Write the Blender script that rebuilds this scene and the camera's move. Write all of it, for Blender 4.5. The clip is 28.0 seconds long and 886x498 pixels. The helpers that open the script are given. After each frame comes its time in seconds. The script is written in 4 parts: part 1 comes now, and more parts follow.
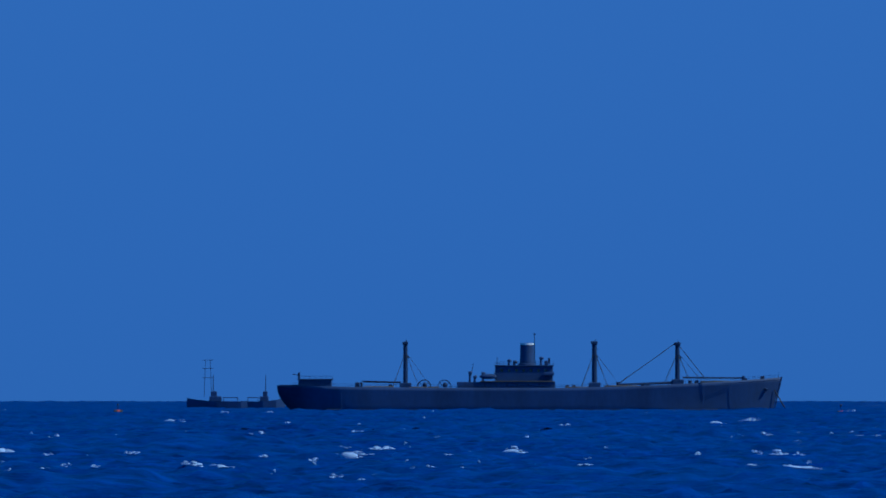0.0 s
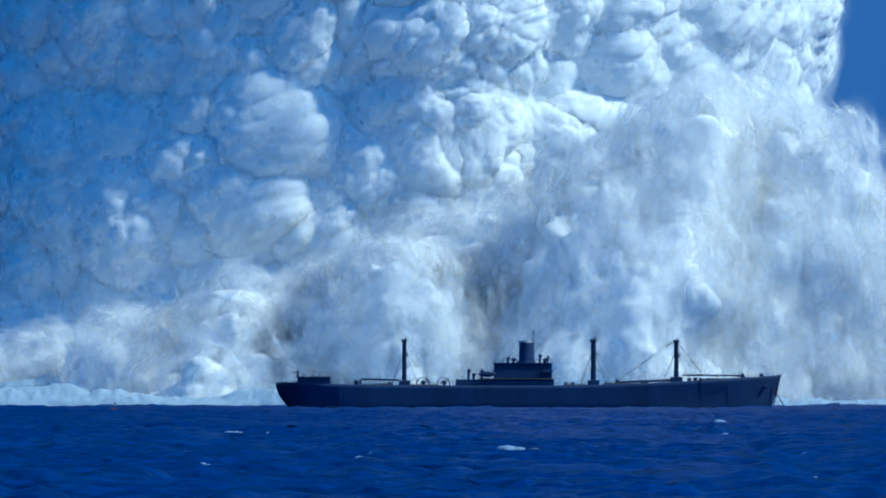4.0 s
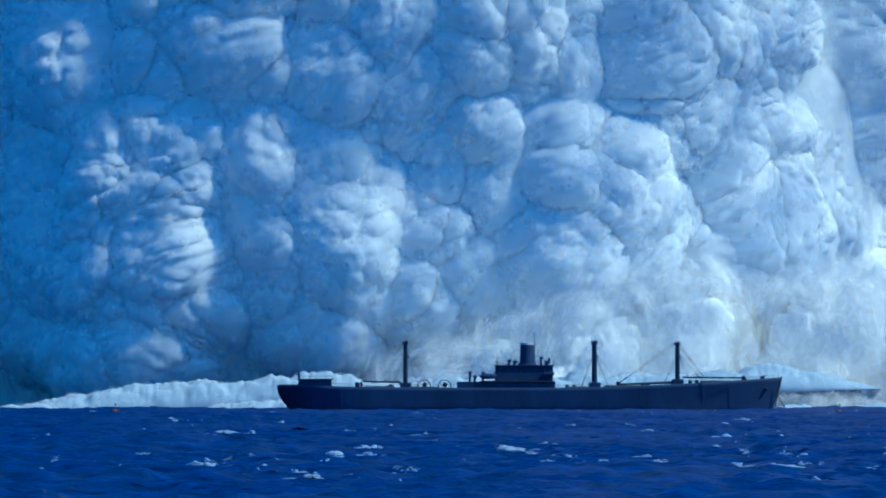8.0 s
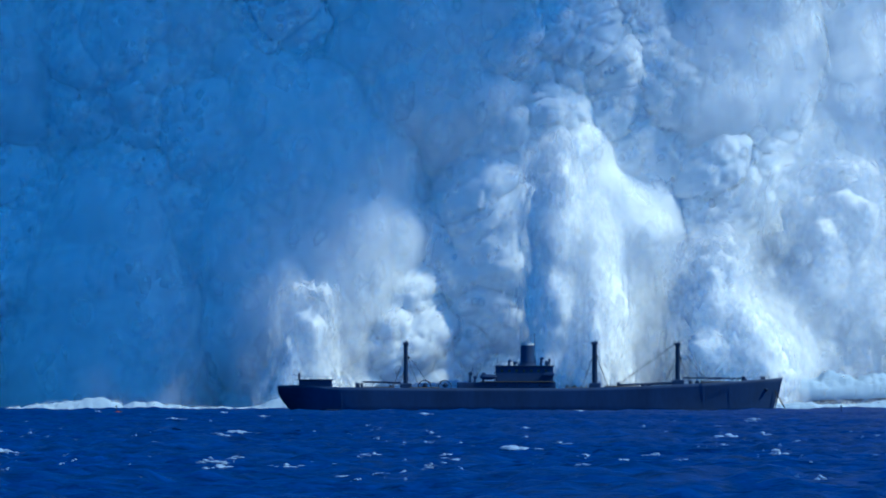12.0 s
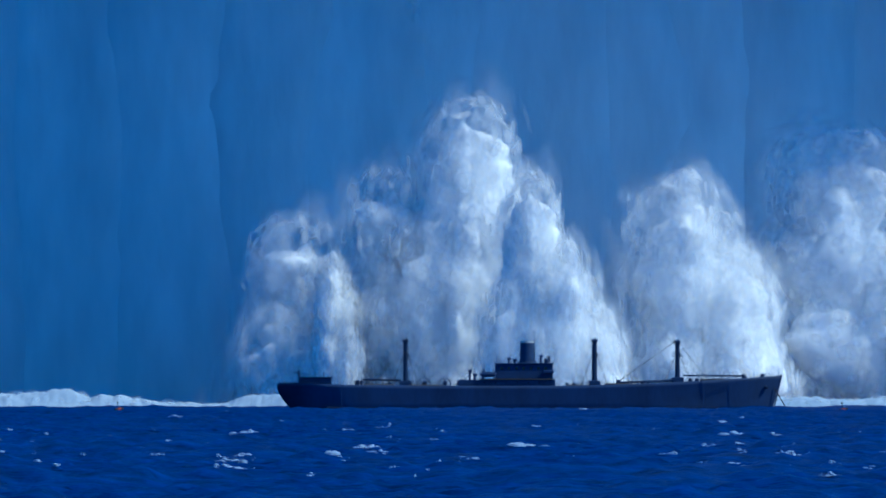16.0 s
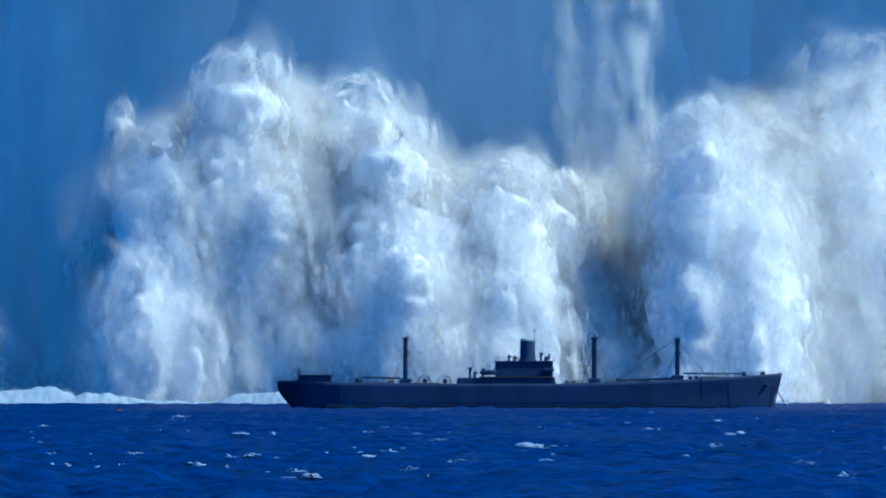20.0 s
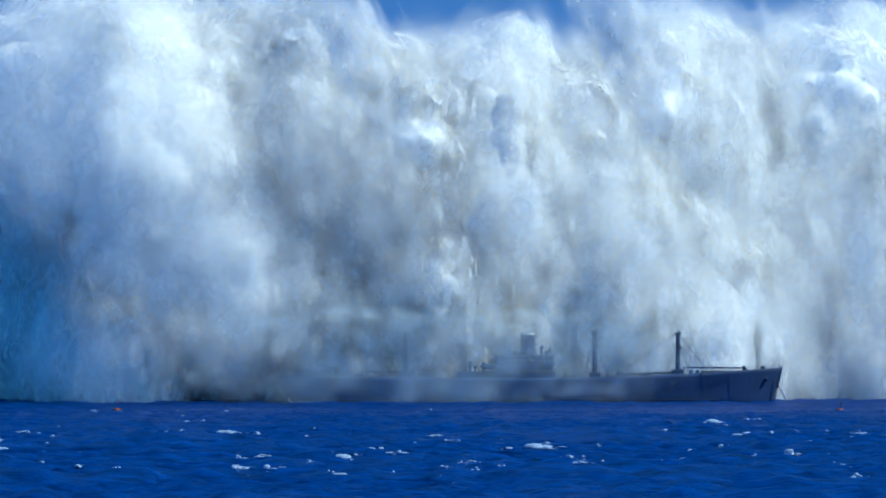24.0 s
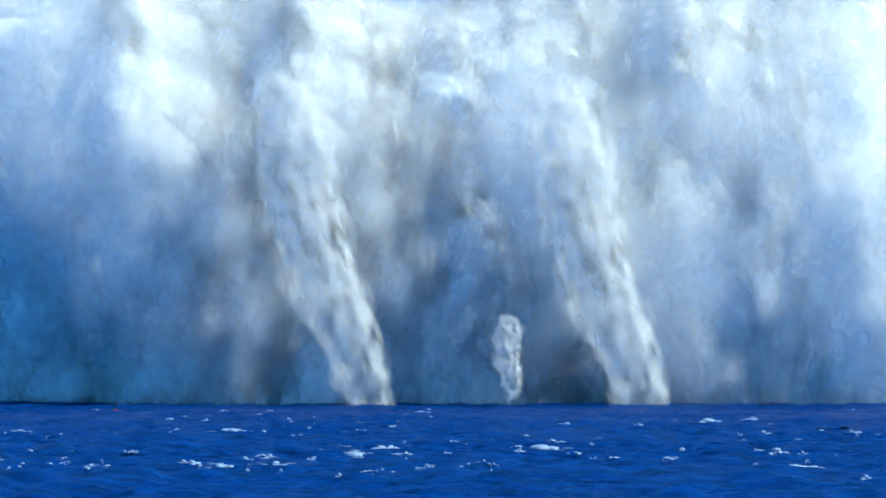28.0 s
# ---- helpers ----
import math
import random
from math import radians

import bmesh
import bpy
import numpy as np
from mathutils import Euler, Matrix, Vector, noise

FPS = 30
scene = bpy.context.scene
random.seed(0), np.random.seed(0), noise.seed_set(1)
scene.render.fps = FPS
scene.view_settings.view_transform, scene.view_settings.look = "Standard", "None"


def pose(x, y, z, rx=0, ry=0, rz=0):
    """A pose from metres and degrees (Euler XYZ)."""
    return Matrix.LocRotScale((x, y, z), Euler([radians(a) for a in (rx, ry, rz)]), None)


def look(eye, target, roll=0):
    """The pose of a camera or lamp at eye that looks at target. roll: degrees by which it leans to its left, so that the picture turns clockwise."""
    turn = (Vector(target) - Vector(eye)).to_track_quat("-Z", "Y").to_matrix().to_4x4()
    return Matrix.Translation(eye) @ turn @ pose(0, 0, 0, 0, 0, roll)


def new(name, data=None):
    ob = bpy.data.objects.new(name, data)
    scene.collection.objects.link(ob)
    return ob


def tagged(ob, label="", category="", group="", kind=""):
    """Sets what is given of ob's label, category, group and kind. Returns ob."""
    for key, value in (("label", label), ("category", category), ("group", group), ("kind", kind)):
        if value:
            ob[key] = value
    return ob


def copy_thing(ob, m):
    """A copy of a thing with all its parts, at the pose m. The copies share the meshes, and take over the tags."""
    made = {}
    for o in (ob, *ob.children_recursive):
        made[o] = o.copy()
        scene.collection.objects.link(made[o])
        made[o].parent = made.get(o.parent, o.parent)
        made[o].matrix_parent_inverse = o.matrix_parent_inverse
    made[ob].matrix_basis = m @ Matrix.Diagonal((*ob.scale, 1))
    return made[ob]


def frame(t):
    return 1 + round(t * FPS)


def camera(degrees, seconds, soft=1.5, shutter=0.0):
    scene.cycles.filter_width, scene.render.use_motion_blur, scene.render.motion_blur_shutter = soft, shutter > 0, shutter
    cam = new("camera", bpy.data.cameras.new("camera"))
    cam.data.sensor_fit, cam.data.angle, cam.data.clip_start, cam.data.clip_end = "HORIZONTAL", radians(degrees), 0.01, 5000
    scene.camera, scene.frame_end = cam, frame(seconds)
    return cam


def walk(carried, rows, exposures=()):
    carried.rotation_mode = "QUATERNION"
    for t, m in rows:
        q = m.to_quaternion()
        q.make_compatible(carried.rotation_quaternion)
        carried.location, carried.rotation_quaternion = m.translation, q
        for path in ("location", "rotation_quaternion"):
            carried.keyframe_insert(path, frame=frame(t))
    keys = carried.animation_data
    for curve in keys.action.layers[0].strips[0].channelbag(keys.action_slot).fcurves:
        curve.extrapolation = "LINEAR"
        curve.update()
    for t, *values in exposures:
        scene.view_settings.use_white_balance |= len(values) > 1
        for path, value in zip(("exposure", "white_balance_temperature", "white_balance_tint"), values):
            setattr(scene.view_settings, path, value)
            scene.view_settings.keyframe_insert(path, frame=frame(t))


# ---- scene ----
# The camera: a long lens on the shore, 4 m over the sea, 2 km from the ship
EYE = 4.0
cam = camera(6.75, 28.0, soft=1.8)
scene.cycles.transparent_max_bounces = 64
scene.cycles.max_bounces, scene.cycles.diffuse_bounces, scene.cycles.transmission_bounces = 10, 7, 7
walk(cam, [
    (0, pose(0, 0, EYE, 91.1193, 0, 0.0000)),
    (0.5, pose(0, 0, EYE, 91.1223, 0, 0.0043)),
    (1, pose(0, 0, EYE, 91.1158, 0, 0.0043)),
    (1.5, pose(0, 0, EYE, 91.1223, 0, 0.0043)),
    (2, pose(0, 0, EYE, 91.1180, 0, 0.0043)),
    (2.5, pose(0, 0, EYE, 91.1223, 0, 0.0000)),
    (3, pose(0, 0, EYE, 91.1309, 0, 0.0065)),
    (3.5, pose(0, 0, EYE, 91.1202, 0, -0.0086)),
    (4, pose(0, 0, EYE, 91.1008, 0, -0.0086)),
    (4.5, pose(0, 0, EYE, 91.1072, 0, 0.0043)),
    (6.5, pose(0, 0, EYE, 91.1115, 0, 0.0043)),
    (7, pose(0, 0, EYE, 91.1094, 0, 0.0000)),
    (7.5, pose(0, 0, EYE, 91.1245, 0, 0.0022)),
    (8, pose(0, 0, EYE, 91.1180, 0, 0.0000)),
    (8.5, pose(0, 0, EYE, 91.1115, 0, 0.0000)),
    (9, pose(0, 0, EYE, 91.1072, 0, 0.0030)),
    (9.5, pose(0, 0, EYE, 91.1202, 0, 0.0000)),
    (10, pose(0, 0, EYE, 91.1266, 0, 0.0000)),
    (10.5, pose(0, 0, EYE, 91.1266, 0, 0.0000)),
    (11, pose(0, 0, EYE, 91.1245, 0, 0.0013)),
    (11.5, pose(0, 0, EYE, 91.1223, 0, 0.0000)),
    (12, pose(0, 0, EYE, 91.1223, 0, 0.0022)),
    (12.5, pose(0, 0, EYE, 91.1180, 0, 0.0000)),
    (14.5, pose(0, 0, EYE, 91.1072, 0, -0.0065)),
    (15, pose(0, 0, EYE, 91.1064, 0, 0.0000)),
    (16.5, pose(0, 0, EYE, 91.1064, 0, 0.0000)),
    (18, pose(0, 0, EYE, 91.1064, 0, -0.0013)),
    (20, pose(0, 0, EYE, 91.1072, 0, 0.0000)),
    (22, pose(0, 0, EYE, 91.1077, 0, 0.0022)),
    (24, pose(0, 0, EYE, 91.1094, 0, 0.0034)),
    (26, pose(0, 0, EYE, 91.1094, 0, 0.0034)),
    (28, pose(0, 0, EYE, 91.1094, 0, 0.0034)),
], exposures=[(0, 0.2, 5200, 4), (0.4, 0.2, 5200, 4), (0.9, 0.08, 5250, 0), (2, 0.12, 5250, -4), (4, 0.15, 5250, -6), (7, 0.27, 5250, -10), (9, 0.28, 5200, -10), (12, 0.34, 5350, -4), (16, 0.16, 5150, 0), (20, 0.4, 5400, -4), (23.6, 0.6, 5850, -4), (25.8, 0.9, 6100, -4), (28, 1.08, 6300, -6)])

# ---- light ----
SUN_ELEVATION, SUN_TURN = 48.0, 104.0  # turn: clockwise from straight ahead
world = bpy.data.worlds.new("sky")
scene.world = world
world.use_nodes = True
wn = world.node_tree.nodes
sky = wn.new("ShaderNodeTexSky")
sky.sky_type, sky.sun_disc = "NISHITA", False
sky.sun_elevation, sky.sun_rotation = radians(SUN_ELEVATION), radians(SUN_TURN)
sky.air_density, sky.dust_density, sky.ozone_density, sky.altitude = 1.0, 0.2, 6.0, 0
tint = wn.new("ShaderNodeMix")
tint.data_type, tint.blend_type = "RGBA", "MULTIPLY"
tint.inputs[0].default_value = 1.0
tint.inputs[7].default_value = (0.22, 0.61, 1.0, 1)
world.node_tree.links.new(sky.outputs[0], tint.inputs[6])
world.node_tree.links.new(tint.outputs[2], wn["Background"].inputs[0])
wn["Background"].inputs[1].default_value = 0.102
sun = new("sun", bpy.data.lights.new("sun", "SUN"))
sun.data.energy, sun.data.angle, sun.data.color = 2.95, radians(0.5), (1.0, 0.97, 0.80)
az, el = radians(SUN_TURN), radians(SUN_ELEVATION)
sun.matrix_world = look((0, 0, 500), (-500 * math.sin(az) * math.cos(el), -500 * math.cos(az) * math.cos(el), 500 - 500 * math.sin(el)))


# the open sky behind everything, far out over the horizon
deep = bpy.data.materials.new("blue_sky")
deep.use_nodes = True
dn, dl = deep.node_tree.nodes, deep.node_tree.links
dn.remove(dn["Principled BSDF"])
dg, dc, dx, dr = dn.new("ShaderNodeEmission"), dn.new("ShaderNodeTexCoord"), dn.new("ShaderNodeSeparateXYZ"), dn.new("ShaderNodeValToRGB")
dl.new(dc.outputs["Generated"], dx.inputs[0])
dl.new(dx.outputs[2], dr.inputs[0])
dr.color_ramp.elements[0].color, dr.color_ramp.elements[1].color = (0.038, 0.112, 0.32, 1), (0.048, 0.132, 0.355, 1)
dl.new(dr.outputs[0], dg.inputs[0])
dl.new(dg.outputs[0], dn["Material Output"].inputs[0])
me = bpy.data.meshes.new("backdrop")
turns = [radians(-14 + k) for k in range(29)]
me.from_pydata([(4990 * math.sin(a), 4990 * math.cos(a), z) for z in (-3, 700) for a in turns], [], [(k, k + 1, k + 30, k + 29) for k in range(28)])
me.materials.append(deep)
tagged(new("backdrop", me), "clear deep blue sky over the horizon", "sky", kind="structure")


# ---- materials ----
def material(name, color, rough=0.6, metal=0.0, spec=0.5, scale=1.0, vary=0.25, bump=0.1, fine=8.0, stretch=(1, 1, 1)):
    """A surface with stains at one scale and grain at another, in metres."""
    m = bpy.data.materials.new(name)
    m.use_nodes = True
    n, l = m.node_tree.nodes, m.node_tree.links
    b = n["Principled BSDF"]
    co = n.new("ShaderNodeTexCoord")
    mp = n.new("ShaderNodeMapping")
    mp.inputs["Scale"].default_value = stretch
    l.new(co.outputs["Object"], mp.inputs["Vector"])
    big, small = n.new("ShaderNodeTexNoise"), n.new("ShaderNodeTexNoise")
    big.inputs["Scale"].default_value, big.inputs["Detail"].default_value = scale, 5
    small.inputs["Scale"].default_value, small.inputs["Detail"].default_value = scale * fine, 4
    for t in (big, small):
        l.new(mp.outputs[0], t.inputs["Vector"])
    mix = n.new("ShaderNodeMath")
    mix.operation = "MULTIPLY_ADD"
    l.new(small.outputs[0], mix.inputs[0])
    mix.inputs[1].default_value = 0.4
    l.new(big.outputs[0], mix.inputs[2])
    ramp = n.new("ShaderNodeValToRGB")
    ramp.color_ramp.elements[0].position, ramp.color_ramp.elements[1].position = 0.4, 1.0
    ramp.color_ramp.elements[0].color = (*[c * (1 - vary) for c in color], 1)
    ramp.color_ramp.elements[1].color = (*[min(1, c * (1 + vary)) for c in color], 1)
    l.new(mix.outputs[0], ramp.inputs[0])
    l.new(ramp.outputs[0], b.inputs["Base Color"])
    b.inputs["Roughness"].default_value, b.inputs["Metallic"].default_value = rough, metal
    b.inputs["Specular IOR Level"].default_value = spec
    if bump:
        bp = n.new("ShaderNodeBump")
        bp.inputs["Strength"].default_value, bp.inputs["Distance"].default_value = bump, 1.0 / scale / 10
        l.new(mix.outputs[0], bp.inputs["Height"])
        l.new(bp.outputs[0], b.inputs["Normal"])
    return m


def spray_material(name, color, scale, stretch, depth=0.0, vary=0.05):
    """Aerated water: white and dull."""
    m = material(name, color, 0.95, 0, 0.0, scale * 0.6, vary, 0.3, 5.0, stretch)
    b = m.node_tree.nodes["Principled BSDF"]
    b.inputs["Subsurface Weight"].default_value, b.inputs["Subsurface Scale"].default_value = 0.6 * (depth > 0), depth
    b.inputs["Subsurface Radius"].default_value = (1, 1, 1)
    return m


def flake_material(name, color, cover, scale, stretch, glow=0.5):
    """Flakes of fine spray, thick in the middle and torn at the rim, that let light through."""
    m = bpy.data.materials.new(name)
    m.use_nodes = True
    n, l = m.node_tree.nodes, m.node_tree.links
    n.remove(n["Principled BSDF"])
    uv, co, mp = n.new("ShaderNodeUVMap"), n.new("ShaderNodeTexCoord"), n.new("ShaderNodeMapping")
    off, size, nz = n.new("ShaderNodeVectorMath"), n.new("ShaderNodeVectorMath"), n.new("ShaderNodeTexNoise")
    off.operation, size.operation = "SUBTRACT", "LENGTH"
    off.inputs[1].default_value = (0.5, 0.5, 0)
    l.new(uv.outputs[0], off.inputs[0])
    l.new(off.outputs[0], size.inputs[0])
    mp.inputs["Scale"].default_value = stretch
    l.new(co.outputs["Object"], mp.inputs[0])
    nz.inputs["Scale"].default_value, nz.inputs["Detail"].default_value, nz.inputs["Roughness"].default_value = scale, 5, 0.65
    l.new(mp.outputs[0], nz.inputs["Vector"])
    fall = n.new("ShaderNodeMapRange")
    fall.interpolation_type = "SMOOTHSTEP"
    fall.inputs[1].default_value, fall.inputs[2].default_value, fall.inputs[3].default_value, fall.inputs[4].default_value = 0.0, 0.5, 1.0, 0.0
    l.new(size.outputs["Value"], fall.inputs[0])
    tear = n.new("ShaderNodeMapRange")
    tear.inputs[1].default_value, tear.inputs[2].default_value, tear.inputs[3].default_value, tear.inputs[4].default_value = 0.3, 0.7, 0.45, 1.4
    l.new(nz.outputs[0], tear.inputs[0])
    mul, gain = n.new("ShaderNodeMath"), n.new("ShaderNodeMath")
    mul.operation = gain.operation = "MULTIPLY"
    gain.use_clamp = True
    l.new(fall.outputs[0], mul.inputs[0])
    l.new(tear.outputs[0], mul.inputs[1])
    l.new(mul.outputs[0], gain.inputs[0])
    gain.inputs[1].default_value = cover
    dif, tra, both, clear, out = n.new("ShaderNodeBsdfDiffuse"), n.new("ShaderNodeBsdfTranslucent"), n.new("ShaderNodeMixShader"), n.new("ShaderNodeBsdfTransparent"), n.new("ShaderNodeMixShader")
    dif.inputs[0].default_value = tra.inputs[0].default_value = (*color, 1)
    both.inputs[0].default_value = glow
    l.new(dif.outputs[0], both.inputs[1])
    l.new(tra.outputs[0], both.inputs[2])
    l.new(gain.outputs[0], out.inputs[0])
    l.new(clear.outputs[0], out.inputs[1])
    l.new(both.outputs[0], out.inputs[2])
    l.new(out.outputs[0], n["Material Output"].inputs[0])
    return m


SEA = material("sea_water", (0.0026, 0.0265, 0.140), 0.32, 0, 0.06, 0.5, 0.75, 1.0, 5.0)
SWELL = material("swell_water", (0.0026, 0.0265, 0.140), 0.34, 0, 0.06, 0.5, 0.75, 1.0, 5.0)
for m in (SEA, SWELL):
    m.node_tree.nodes["Principled BSDF"].inputs["IOR"].default_value = 1.06
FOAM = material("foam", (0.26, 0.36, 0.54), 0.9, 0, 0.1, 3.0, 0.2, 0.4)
SPRAY = spray_material("dense_spray", (0.87, 0.90, 0.92), 0.16, (1, 1, 0.6))
SURGE = spray_material("soft_spray", (0.97, 0.975, 0.98), 0.28, (1, 1, 0.16), 24.0)
BURST = spray_material("tufted_spray", (0.92, 0.94, 0.955), 0.25, (1, 1, 0.6))
WALL = spray_material("wall_of_spray", (0.80, 0.835, 0.86), 0.045, (1, 1, 0.3), 0.0, 0.2)
PLUME = spray_material("ragged_spray", (0.95, 0.96, 0.97), 0.28, (1, 1, 0.3), 9.0)
BILLOW = spray_material("billowing_spray", (0.91, 0.935, 0.955), 0.14, (1, 1, 0.6), 2.2)
CURTAIN = spray_material("curtain_of_spray", (0.92, 0.94, 0.955), 0.10, (1, 1, 0.4), 8.0)
# the blue of skylight is tinted into the deck mist
VAPOUR = flake_material("sky_tinted_vapour", (0.74, 0.86, 0.96), 0.09, 0.10, (1, 1, 1), 0.35)
# shade on the foam banks is put into this blue-grey colour
SHADED_FROTH = spray_material("shaded_froth", (0.36, 0.46, 0.58), 0.9, (1, 1, 1))
HAZE = flake_material("spray_haze", (0.96, 0.97, 0.98), 0.20, 0.10, (1, 1, 0.35), 0.45)
MIST = flake_material("thin_spray", (0.96, 0.97, 0.975), 0.28, 0.22, (1, 1, 0.5), 0.45)
PUFF = flake_material("soft_spray_puffs", (0.97, 0.975, 0.98), 0.42, 0.22, (1, 1, 0.8), 0.42)
SOOT = spray_material("dark_smoke", (0.19, 0.24, 0.36), 0.2, (1, 1, 0.35))
SOOT_THIN = flake_material("thin_dark_smoke", (0.18, 0.23, 0.35), 0.4, 0.2, (1, 1, 0.4))
# blue haze of distance is mixed into the hull, house and mast colours
HULL = material("hazy_grey_hull_paint", (0.016, 0.042, 0.115), 0.7, 0, 0.3, 0.12, 0.35, 0.1, 9.0, (1, 1, 0.4))
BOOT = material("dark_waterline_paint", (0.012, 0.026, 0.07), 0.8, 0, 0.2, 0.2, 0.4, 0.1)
HOUSE = material("hazy_grey_house_paint", (0.016, 0.042, 0.115), 0.7, 0, 0.3, 0.25, 0.3, 0.1)
DECK = material("worn_deck_paint", (0.10, 0.09, 0.08), 0.85, 0, 0.2, 0.3, 0.4, 0.1)
SPAR = material("hazy_dark_mast_paint", (0.009, 0.028, 0.078), 0.7, 0, 0.3, 0.5, 0.3, 0.1)
WHITE = material("weathered_white_paint", (0.55, 0.56, 0.56), 0.7, 0, 0.3, 0.6, 0.25, 0.1)
GLASS = material("dark_window_glass", (0.01, 0.012, 0.018), 0.1, 0, 0.5, 1.0, 0.2, 0)
ROPE = material("wire_rope", (0.04, 0.04, 0.045), 0.8, 0, 0.2, 2.0, 0.3, 0)
RED = material("faded_red_paint", (0.28, 0.05, 0.04), 0.7, 0, 0.3, 1.5, 0.3, 0.1)
DARK = material("black_rubber", (0.03, 0.03, 0.035), 0.8, 0, 0.3, 2.0, 0.3, 0.1)



# ---- mesh helpers ----
def part(name, bm, mat, parent=None, label="", smooth=False):
    """Links a bmesh as one mesh object, under its thing."""
    me = bpy.data.meshes.new(name)
    bm.to_mesh(me)
    bm.free()
    return link(name, me, mat, parent, label, smooth)


def link(name, me, mat, parent=None, label="", smooth=False):
    me.materials.append(mat)
    if smooth:
        me.polygons.foreach_set("use_smooth", [True] * len(me.polygons))
    ob = new(name, me)
    if parent:
        ob.parent = parent
    if label:
        ob["label"] = label
    return ob


def box(x0, x1, y0, y1, z0, z1, bevel=0.06, bm=None):
    bm = bm or bmesh.new()
    r = bmesh.ops.create_cube(bm, size=1, matrix=Matrix.Translation(((x0 + x1) / 2, (y0 + y1) / 2, (z0 + z1) / 2)) @ Matrix.Diagonal((x1 - x0, y1 - y0, z1 - z0, 1)))
    if bevel:
        edges = list({e for v in r["verts"] for e in v.link_edges})
        bmesh.ops.bevel(bm, geom=edges, offset=bevel, segments=1, affect="EDGES")
    return bm


def rod(a, b, r0, r1=None, n=8, bm=None):
    """A round bar from a to b, tapering from r0 to r1."""
    bm = bm or bmesh.new()
    a, b = Vector(a), Vector(b)
    d = b - a
    m = Matrix.Translation((a + b) / 2) @ d.to_track_quat("Z", "Y").to_matrix().to_4x4()
    bmesh.ops.create_cone(bm, cap_ends=True, segments=n, radius1=r0, radius2=r0 if r1 is None else r1, depth=d.length, matrix=m)
    return bm


def ball(c, r, bm=None, n=2):
    bm = bm or bmesh.new()
    bmesh.ops.create_icosphere(bm, subdivisions=n, radius=1, matrix=Matrix.Translation(c) @ Matrix.Diagonal((*r, 1)))
    return bm


def sheet(name, verts, faces, mat, parent=None, smooth=True, label=""):
    """A mesh from numpy arrays of corners and four-sided faces."""
    me = bpy.data.meshes.new(name)
    me.vertices.add(len(verts))
    me.vertices.foreach_set("co", np.asarray(verts, dtype=np.float32).ravel())
    me.loops.add(faces.size)
    me.loops.foreach_set("vertex_index", faces.astype(np.int32).ravel())
    me.polygons.add(len(faces))
    me.polygons.foreach_set("loop_start", np.arange(len(faces), dtype=np.int32) * 4)
    me.update(calc_edges=True)
    me.validate()
    return link(name, me, mat, parent, label, smooth)


def grid_faces(rows, cols, ring=False):
    i, j = np.meshgrid(np.arange(rows - 1), np.arange(cols if ring else cols - 1), indexing="ij")
    k = (j + 1) % cols
    return np.stack([i * cols + j, i * cols + k, (i + 1) * cols + k, (i + 1) * cols + j], -1).reshape(-1, 4)


def lattice(p, seed=0):
    """Smooth noise between -1 and 1 over points p (n, 3)."""
    q = np.floor(p).astype(np.int64)
    f = p - q
    f = f * f * f * (f * (f * 6 - 15) + 10)
    out = np.zeros(len(p))
    for dx in (0, 1):
        for dy in (0, 1):
            for dz in (0, 1):
                h = (q[:, 0] + dx) * 374761393 + (q[:, 1] + dy) * 668265263 + (q[:, 2] + dz) * 2147483647 + seed * 1274126177
                h = (h ^ (h >> 13)) * 1274126177
                h = ((h ^ (h >> 16)) & 0xFFFF) / 32767.5 - 1
                w = (f[:, 0] if dx else 1 - f[:, 0]) * (f[:, 1] if dy else 1 - f[:, 1]) * (f[:, 2] if dz else 1 - f[:, 2])
                out += h * w
    return out


def billow(p, octaves=4, seed=0, gain=0.5):
    """Rounded heads with creases between them, 0 to about 1."""
    s, a = np.zeros(len(p)), 1.0
    for o in range(octaves):
        s += a * np.abs(lattice(p * 2 ** o + 17.3 * o, seed + o))
        a *= gain
    return s


def scales(u, w, size, tall, seed, skew=2.8):
    """Overlapping heads that hang downwards like scales, 0 to 1, over a surface u across and w up."""
    x, y = u / size, w / (size * tall)
    qx, qy = np.floor(x).astype(np.int64), np.floor(y).astype(np.int64)
    best = np.zeros_like(x)
    for dx in (-1, 0, 1):
        for dy in (-4, -3, -2, -1, 0, 1):
            h = (qx + dx) * 374761393 + (qy + dy) * 668265263 + seed * 1274126177
            h = (h ^ (h >> 13)) * 1274126177
            h = (h ^ (h >> 16)) & 0xFFFFFFFF
            jx, jy, jr = (h & 0x3FF) / 1023, ((h >> 10) & 0x3FF) / 1023, ((h >> 20) & 0x3FF) / 1023
            r = 0.62 + 0.5 * jr
            ex, ey = (x - qx - dx - jx) / r, (y - qy - dy - jy) / r
            below = np.sqrt(np.maximum(0, 1 - ex * ex - 1.7 * ey * ey))
            above = np.sqrt(np.maximum(0, 1 - ex * ex)) * np.clip(1 - ey / skew, 0, 1)
            best = np.maximum(best, np.where(ey > 0, above, below) * (0.6 + 0.4 * jr))
    return best


